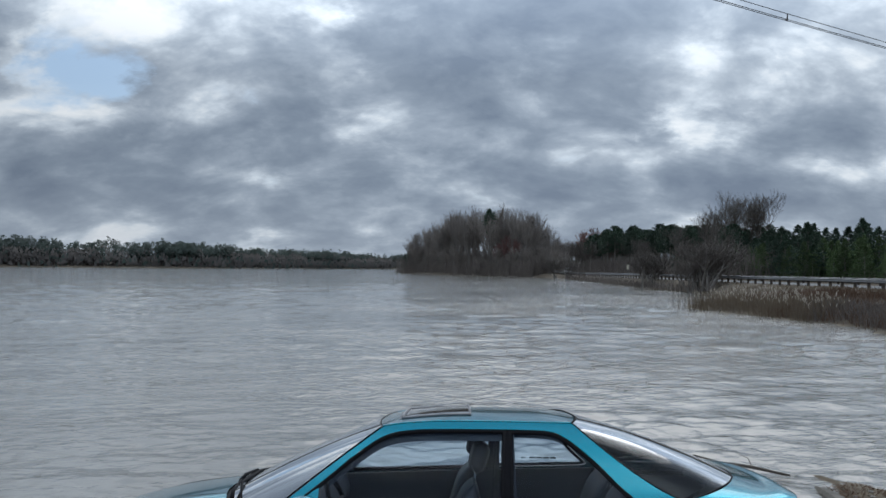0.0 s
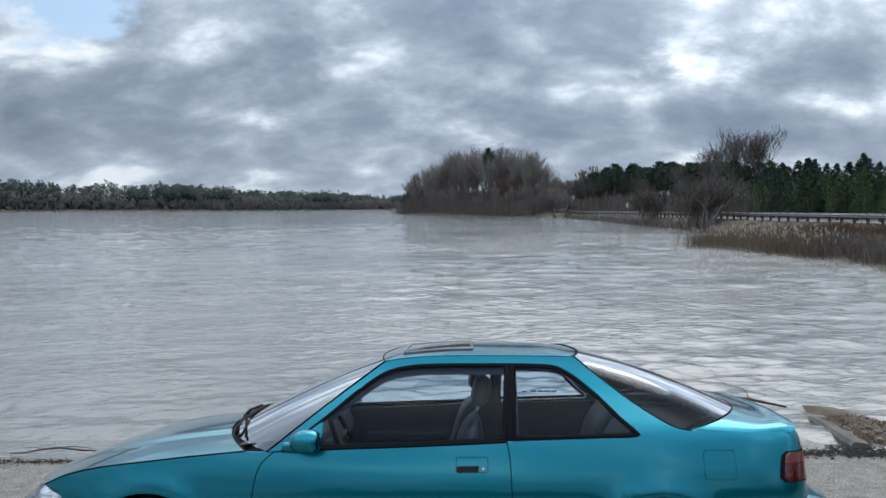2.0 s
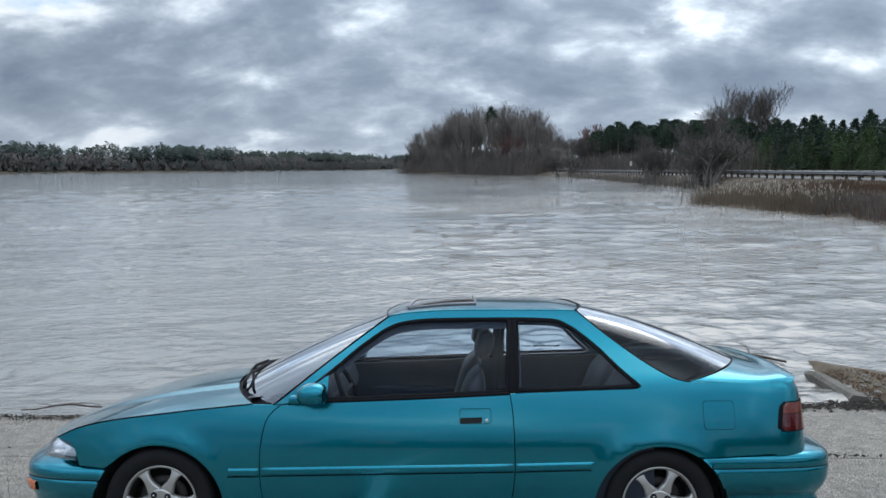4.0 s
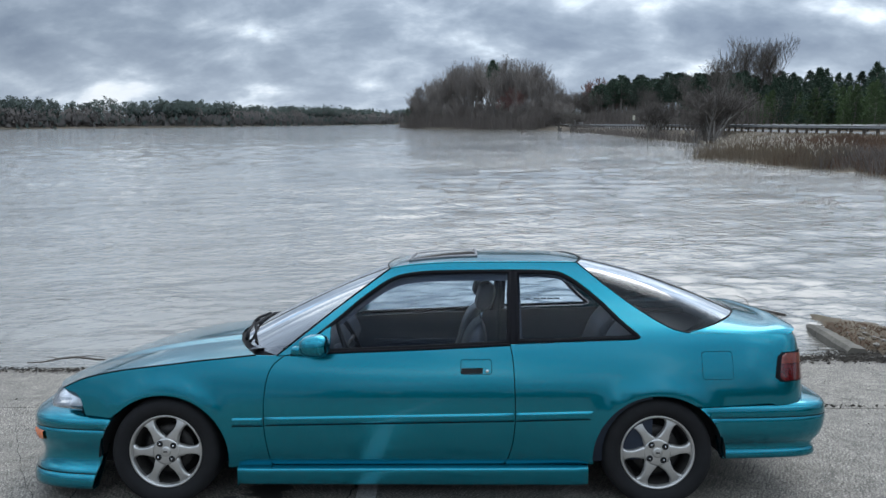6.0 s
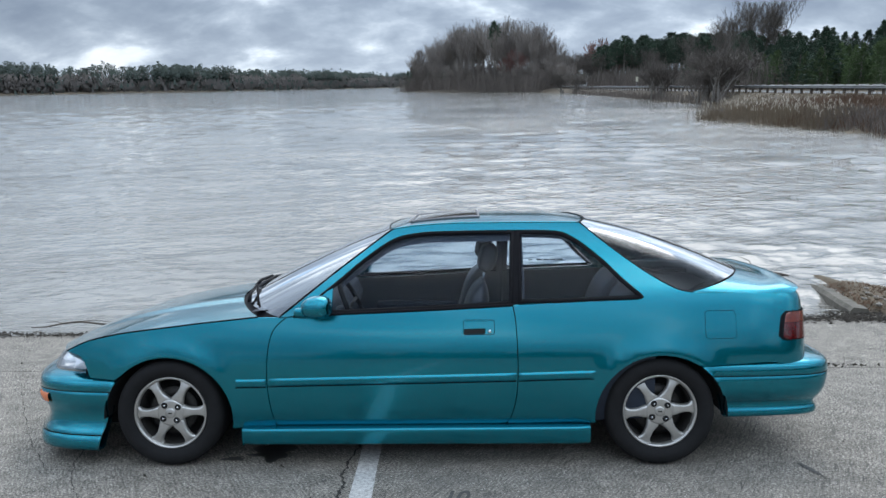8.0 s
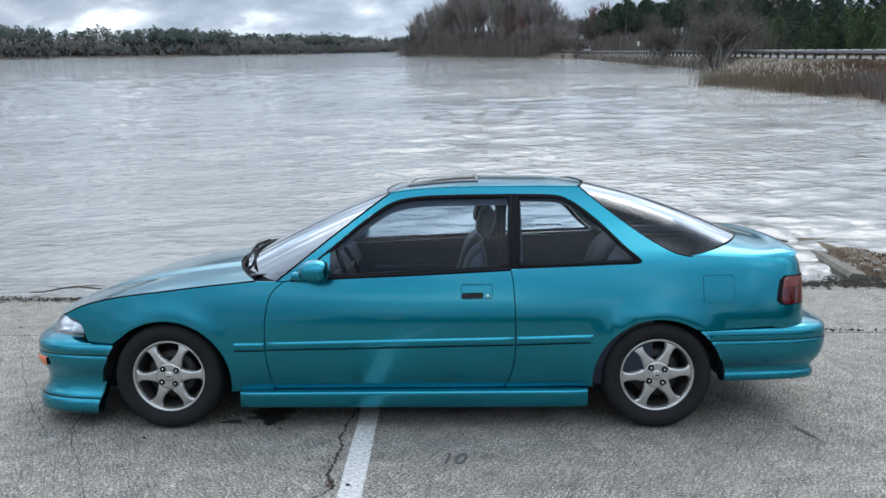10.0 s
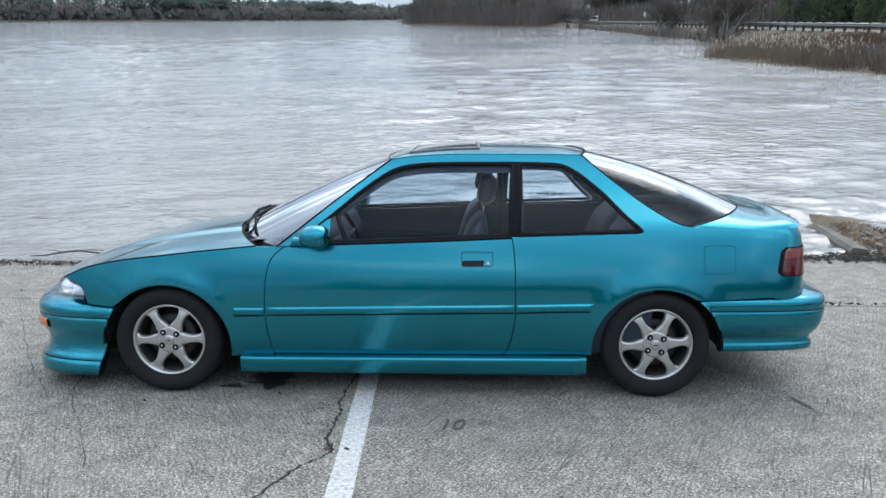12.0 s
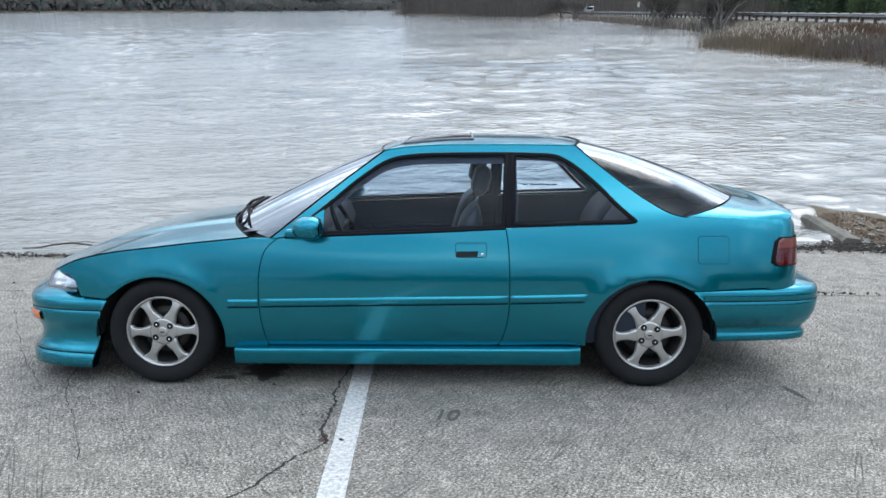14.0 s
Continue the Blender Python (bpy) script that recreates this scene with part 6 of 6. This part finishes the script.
    shore = [(28.6 + 0.012 * (y - 82), y) for y in np.linspace(78, 190, 160)]
    twig_mass("bank_brush", "brown leafless scrub along the causeway bank", shore, 2600, 0.4, 1.6, 0.7, BRUSH, rnd, 0.03, 0.3)
    wood_edge = [(float(road_x(y)) + 12.5, y) for y in np.linspace(100, 330, 160)]
    twig_mass("wood_edge_brush", "brown leafless undergrowth in front of the pine wood", wood_edge, 7000, 1.2, 5.0, 1.8, BRUSH, rnd, 0.06, 0.2)
    floor = [(float(road_x(y)) + rnd.uniform(10, 30), y) for y in np.linspace(30, 130, 200)]
    twig_mass("forest_grass", "pale dead grass and saplings under the young pines", floor, 4200, 0.3, 1.1, 1.2, REED, rnd, 0.03, 0.3)


def build_reeds():
    rnd = random.Random(44)
    line = curve([(17.2, 47.2), (18.6, 42.5), (19.0, 38.9), (19.6, 35.0), (20.2, 31.2), (19.8, 28.0), (20.6, 24.0)], 24)
    west = [p for p in line if p[1] > 34.5]
    twig_mass("reed_bed", "tan dry reeds standing along the bank", [(x + rnd.uniform(-0.9, 1.0), y) for x, y in west for _ in range(3)], 3200, 0.6, 1.15, 0.4, REED, rnd, 0.010, 0.10, "reeds")
    heads_v, heads_f = [], []
    for _ in range(240):
        x, y = rnd.choice(west)
        x, y = x + rnd.uniform(-0.9, 1.0), y + rnd.gauss(0, 0.4)
        z = max(height_at_fast(x, y), WATER) + rnd.uniform(0.65, 1.12)
        v, f = tube([(x, y, z), (x + rnd.gauss(0, 0.03), y, z + 0.10), (x + rnd.gauss(0, 0.05), y, z + 0.2)], [0.012, 0.020, 0.008], 4, False)
        n = len(heads_v)
        heads_v += v
        heads_f += [[i + n for i in g] for g in f]
    tagged(new("reed_heads", to_mesh("reed_heads", heads_v, heads_f, REED_HEAD)), "pale fluffy seed heads on dry reeds", "reeds", kind="stuff")
    back = [(x + rnd.uniform(0.5, 9.0), y + rnd.uniform(-1, 1)) for x, y in line for _ in range(3)]
    twig_mass("bank_grass", "brown and rust-coloured dead grass covering the bank", back, 12000, 0.15, 0.45, 0.6, GRASS_RUST, rnd, 0.02, 0.35, "grass")
    front = [(x + rnd.uniform(-0.2, 1.4), y) for x, y in line if y < 37 for _ in range(3)]
    twig_mass("bank_shrubs", "dark brown leafless shrubs at the foot of the bank", front, 5200, 0.4, 0.95, 0.45, BRUSH, rnd, 0.012, 0.35)
    twig_mass("sedge_tufts", "rust-brown sedge tufts at the water's edge", [(x + rnd.uniform(-0.3, 0.9), y) for x, y in line if y < 39 for _ in range(2)], 2600, 0.3, 0.8, 0.35, GRASS_RUST, rnd, 0.016, 0.3, "grass")
    upper = [(float(road_x(y)) - rnd.uniform(0.8, 5), y) for y in np.linspace(30, 130, 260)]
    twig_mass("verge_grass", "straw-coloured dead grass on the road verge", upper, 5200, 0.12, 0.38, 0.6, REED, rnd, 0.02, 0.4, "grass")


def build_road():
    ys = np.concatenate([np.linspace(-60, 60, 40), np.linspace(62, 300, 90)])
    verts, faces = [], []
    for i, y in enumerate(ys):
        for dx in (0.9, 8.2):
            verts.append((float(road_x(y)) + dx, float(y), float(road_height(y))))
        if i:
            faces.append([2 * i - 2, 2 * i - 1, 2 * i + 1, 2 * i])
    tagged(new("road", to_mesh("road", verts, faces, ROAD)), "pale grey asphalt causeway road", "road", kind="structure")
    rail = empty("guardrail", Matrix.Identity(4), "weathered steel guardrail on dark posts along the causeway", "guardrail")
    prof = [(0.0, 0.70), (-0.045, 0.685), (-0.075, 0.65), (-0.045, 0.61), (-0.015, 0.575), (-0.045, 0.54), (-0.075, 0.50), (-0.045, 0.46), (0.0, 0.44)]
    pts = np.arange(26, 262, 3.8)
    for y0, y1 in zip(pts, pts[1:]):
        verts, faces = [], []
        for i, y in enumerate((y0 - 0.1, y1 + 0.1)):
            for dx, z in prof:
                verts.append((float(road_x(y)) + dx + 0.01 * i, float(y), float(road_height(y)) + z - 0.0))
        for k in range(len(prof) - 1):
            faces.append([k, k + 1, len(prof) + k + 1, len(prof) + k])
        part("rail", (verts, faces, GALV, True), rail)
    post = to_mesh("post", *box(0.02, 0.20, -0.10, 0.10, -0.5, 0.76, 0.015), POST_WOOD)
    for y in np.arange(26, 262, 1.9):
        p = part("post", post, rail)
        p.location = (float(road_x(y)), float(y), float(road_height(y)))
    far_post = np.arange(28, 200, 3.8)
    rail2 = empty("guardrail", Matrix.Identity(4), "weathered steel guardrail on the far edge of the road", "guardrail")
    for y0, y1 in zip(far_post, far_post[1:]):
        verts, faces = [], []
        for i, y in enumerate((y0 - 0.1, y1 + 0.1)):
            for dx, z in prof:
                verts.append((float(road_x(y)) + 8.5 + dx, float(y), float(road_height(y)) + z))
        for k in range(len(prof) - 1):
            faces.append([k, k + 1, len(prof) + k + 1, len(prof) + k])
        part("rail", (verts, faces, GALV, True), rail2)
        p = part("post", post, rail2)
        p.location = (float(road_x(y0)) + 8.5, float(y0), float(road_height(y0)))
    # a road sign and small marker posts
    sx, sy = 31.6, 131.0
    sign = empty("road_sign", pose(sx, sy, float(road_height(sy))), "small pale road sign on a thin post", "road sign")
    part("pole", (*tube([(0, 0, -0.3), (0, 0, 2.3)], 0.04, 6), GALV, True), sign)
    part("sign_plate", (*box(-0.22, 0.22, -0.05, -0.03, 1.5, 2.3, 0.01), SIGN_FACE, False), sign)
    for x, y, h, m in ((41.2, 64, 1.0, WHITE_PAINT), (41.6, 62.2, 1.2, WHITE_PAINT), (42.4, 60.5, 1.9, REED), (41.5, 48, 1.2, REED), (41.0, 66.5, 0.9, POST_WOOD)):
        mp = empty("marker_post", pose(x, y, height_at(x, y)), "slim roadside marker post", "post", "marker posts")
        part("stake", (*box(-0.05, 0.05, -0.05, 0.05, -0.3, h, 0.01), m, False), mp)
        part("cap", (*box(-0.11, 0.11, -0.06, 0.06, h, h + 0.16, 0.02), m, False), mp)


def build_van():
    """A small white van, far off on the causeway."""
    y = 214.0
    van = empty("van", pose(float(road_x(y)) + 3.2, y, float(road_height(y))), "small white van far off on the causeway road", "van")
    part("body", (*box(-0.9, 0.9, -2.2, 2.2, 0.35, 1.9, 0.18), WHITE_PAINT, True), van)
    part("windscreen", (*box(-0.75, 0.75, -2.23, -2.15, 1.15, 1.7, 0.03), BLACK, False), van)
    part("bumper", (*box(-0.88, 0.88, -2.28, -2.15, 0.35, 0.6, 0.04), BLACK, False), van)
    for x in (-0.85, 0.85):
        for yy in (-1.4, 1.4):
            v, f = lathe([(0.0, -0.1), (0.32, -0.1), (0.34, 0.0), (0.32, 0.1), (0.0, 0.1)], 20)
            part("wheel", ([(b + x, a + yy, c + 0.34) for a, b, c in v], f, TYRE, True), van)
    return van


def build_far_woods():
    """The wooded shore across the lake: far woods as one mass for each kind of tree."""
    rnd = random.Random(77)
    line = [(-620, 235), (-430, 318), (-257, 428), (-185, 548), (-123, 812), (-79, 945), (0, 1016), (130, 998), (300, 950)]
    green_v, green_f, bare_v, bare_f = [], [], [], []
    rounding = {}

    def tri(vs, fs, c, s, d, heart=None):
        """One leaf clump; it turns its face away from the heart of its crown."""
        e = d.cross(Vector((rnd.gauss(0, 1), rnd.gauss(0, 1), rnd.gauss(0, 1)))).normalized() * s * 0.6
        n = len(vs)
        away = (c - heart).normalized() if heart else Vector((0, -0.9, 0.45))
        away.y = -abs(away.y)
        rounding.setdefault(id(vs), []).extend([tuple((away + Vector((0, -0.35, 0.25))).normalized())] * 3)
        vs.extend([tuple(c - d * s * 0.5 + e), tuple(c - d * s * 0.5 - e), tuple(c + d * s)])
        fs.append([n, n + 1, n + 2] if e.cross(d).y > 0 else [n, n + 2, n + 1])

    for i in range(len(line) - 1):
        (x0, y0), (x1, y1) = line[i], line[i + 1]
        length = math.hypot(x1 - x0, y1 - y0)
        out = Vector((-(y1 - y0), x1 - x0, 0)).normalized()
        for k in range(int(length / 0.6)):
            t = rnd.random()
            depth = rnd.uniform(0, 26) ** 1.0
            x, y = x0 + (x1 - x0) * t + out.x * depth, y0 + (y1 - y0) * t + out.y * depth
            z = WATER + 0.5 + depth * 0.05
            patch = math.sin((x + y) * 0.021) + 0.6 * math.sin((x - y) * 0.043 + 1)
            h = rnd.uniform(12.5, 17.0) + 1.3 * math.sin(x * 0.11) * math.sin(y * 0.07) + (1.2 if patch > 0.3 else 0) + (1.6 if rnd.random() < 0.08 else 0)
            if depth < 11 and rnd.random() < (0.25 + 0.65 * (patch < 0.35)):
                h *= rnd.uniform(0.62, 0.84)
                for _ in range(40):
                    c = Vector((x + rnd.gauss(0, 1.7), y + rnd.gauss(0, 1.7), z + h * rnd.uniform(0.02, 1.0)))
                    tri(bare_v, bare_f, c, rnd.uniform(0.6, 1.3), Vector((rnd.gauss(0, 0.35), rnd.gauss(0, 0.35), 1)).normalized(), Vector((x, y, z + h * 0.4)))
            else:
                for _ in range(90):
                    u = rnd.random()
                    r = 3.2 * (1 - abs(u - 0.4) * 1.1)
                    c = Vector((x + rnd.gauss(0, r * 0.6), y + rnd.gauss(0, r * 0.6), z + h * (0.42 + 0.58 * u)))
                    tri(green_v, green_f, c, rnd.uniform(0.5, 1.05), Vector((rnd.gauss(0, 1), rnd.gauss(0, 1), rnd.gauss(0.3, 0.6))).normalized(), Vector((x, y, z + h * 0.62)))
                for _ in range(4):
                    c = Vector((x + rnd.gauss(0, 0.5), y, z + h * rnd.uniform(0.05, 0.4)))
                    tri(bare_v, bare_f, c, rnd.uniform(1.5, 3.0), Vector((0, 0, 1)))
    for i in range(len(line) - 1):
        (x0, y0), (x1, y1) = line[i], line[i + 1]
        for k in range(int(math.hypot(x1 - x0, y1 - y0) / 0.16)):
            t = rnd.random()
            c = Vector((x0 + (x1 - x0) * t + rnd.gauss(0, 3), y0 + (y1 - y0) * t + 6 + rnd.gauss(0, 3), WATER + rnd.uniform(0.3, 8.0)))
            vs, fs = (green_v, green_f) if rnd.random() < 0.25 else (bare_v, bare_f)
            tri(vs, fs, c, rnd.uniform(1.2, 2.6), Vector((rnd.gauss(0, 0.3), rnd.gauss(0, 0.3), 1)).normalized())
    far_green, far_bare = to_mesh("far_pines", green_v, green_f, FAR_PINE, True), to_mesh("far_bare_trees", bare_v, bare_f, FAR_BARE, True)
    far_green.normals_split_custom_set_from_vertices(rounding[id(green_v)])
    far_bare.normals_split_custom_set_from_vertices(rounding[id(bare_v)])
    tagged(new("far_pines", far_green), "dark evergreen wood on the far shore", "woods", kind="stuff")
    tagged(new("far_bare_trees", far_bare), "grey leafless trees along the far shore", "woods", kind="stuff")


def build_woods_behind():
    """Pines round the landing, behind the camera, which the paint and glass mirror."""
    rnd = random.Random(91)
    verts, faces = [], []
    for k in range(330):
        a = math.radians(rnd.uniform(150, 400))
        r = rnd.uniform(44, 62)
        x, y = r * math.cos(a), -8 + r * math.sin(a)
        if y > -14 or x < -9 or (y > -20 and abs(x) < 20):
            continue
        h = rnd.uniform(5.5, 9.5)
        for _ in range(90):
            u = rnd.random()
            c = Vector((x + rnd.gauss(0, 1.9 * (1.1 - u)), y + rnd.gauss(0, 1.9 * (1.1 - u)), 1 + h * u))
            d = Vector((rnd.gauss(0, 1), rnd.gauss(0, 1), rnd.gauss(0.2, 0.7))).normalized()
            e = d.cross(Vector((rnd.gauss(0, 1), rnd.gauss(0, 1), rnd.gauss(0, 1)))).normalized() * 1.1
            n = len(verts)
            verts += [tuple(c + e), tuple(c - e), tuple(c + d * 2.2)]
            faces.append([n, n + 1, n + 2])
    tagged(new("landing_woods", to_mesh("landing_woods", verts, faces, NEEDLE)), "dark pine wood round the boat landing", "woods", kind="stuff")


def build_power_line():
    """Three cables that cross high over the bank, held apart by a spacer."""
    line = empty("power_line", Matrix.Identity(4), "three thin black overhead cables with a spacer", "power line")
    a, b = Vector((9.58, 20.56, 11.22)), Vector((17.48, 25.56, 11.30))
    run = b - a
    offs = (Vector((0, 0, 0.0)), Vector((0, 0.03, -0.24)), Vector((0, 0.2, -0.11)))
    for o in offs:
        pts = [a + run * t + o + Vector((0, 0, 0.006 * ((t - 0.5) * run.length) ** 2 * 0.05)) for t in np.linspace(-2.5, 3.5, 40)]
        part("cable", (*tube(pts, 0.013, 5), CABLE, True), line)
    m = a + run * 0.30
    for o, q in ((offs[0], offs[1]), (offs[1], offs[2])):
        part("spacer", (*tube([m + o, m + q], 0.022, 6), CABLE, True), line)


build_far_woods()
build_woods_behind()
build_road()
build_island_trees()
build_causeway_woods()
build_reeds()
van = build_van()
build_power_line()


def motions():
    """The lake slides slowly towards the ramp; the wash runs up and back."""
    walk(lake, [(t, pose(0.06 * t, -0.22 * t, 0.0)) for t in range(0, 15, 2)])
    walk(van, [(0, van.matrix_world.copy()), (14, pose(float(road_x(192.0)) + 3.2, 192.0, float(road_height(192.0))))])
    walk(wash, [(t / 2, RAMP @ pose(0.0, 0.07 * math.sin(t * 1.1), 0.0)) for t in range(0, 29)])


motions()
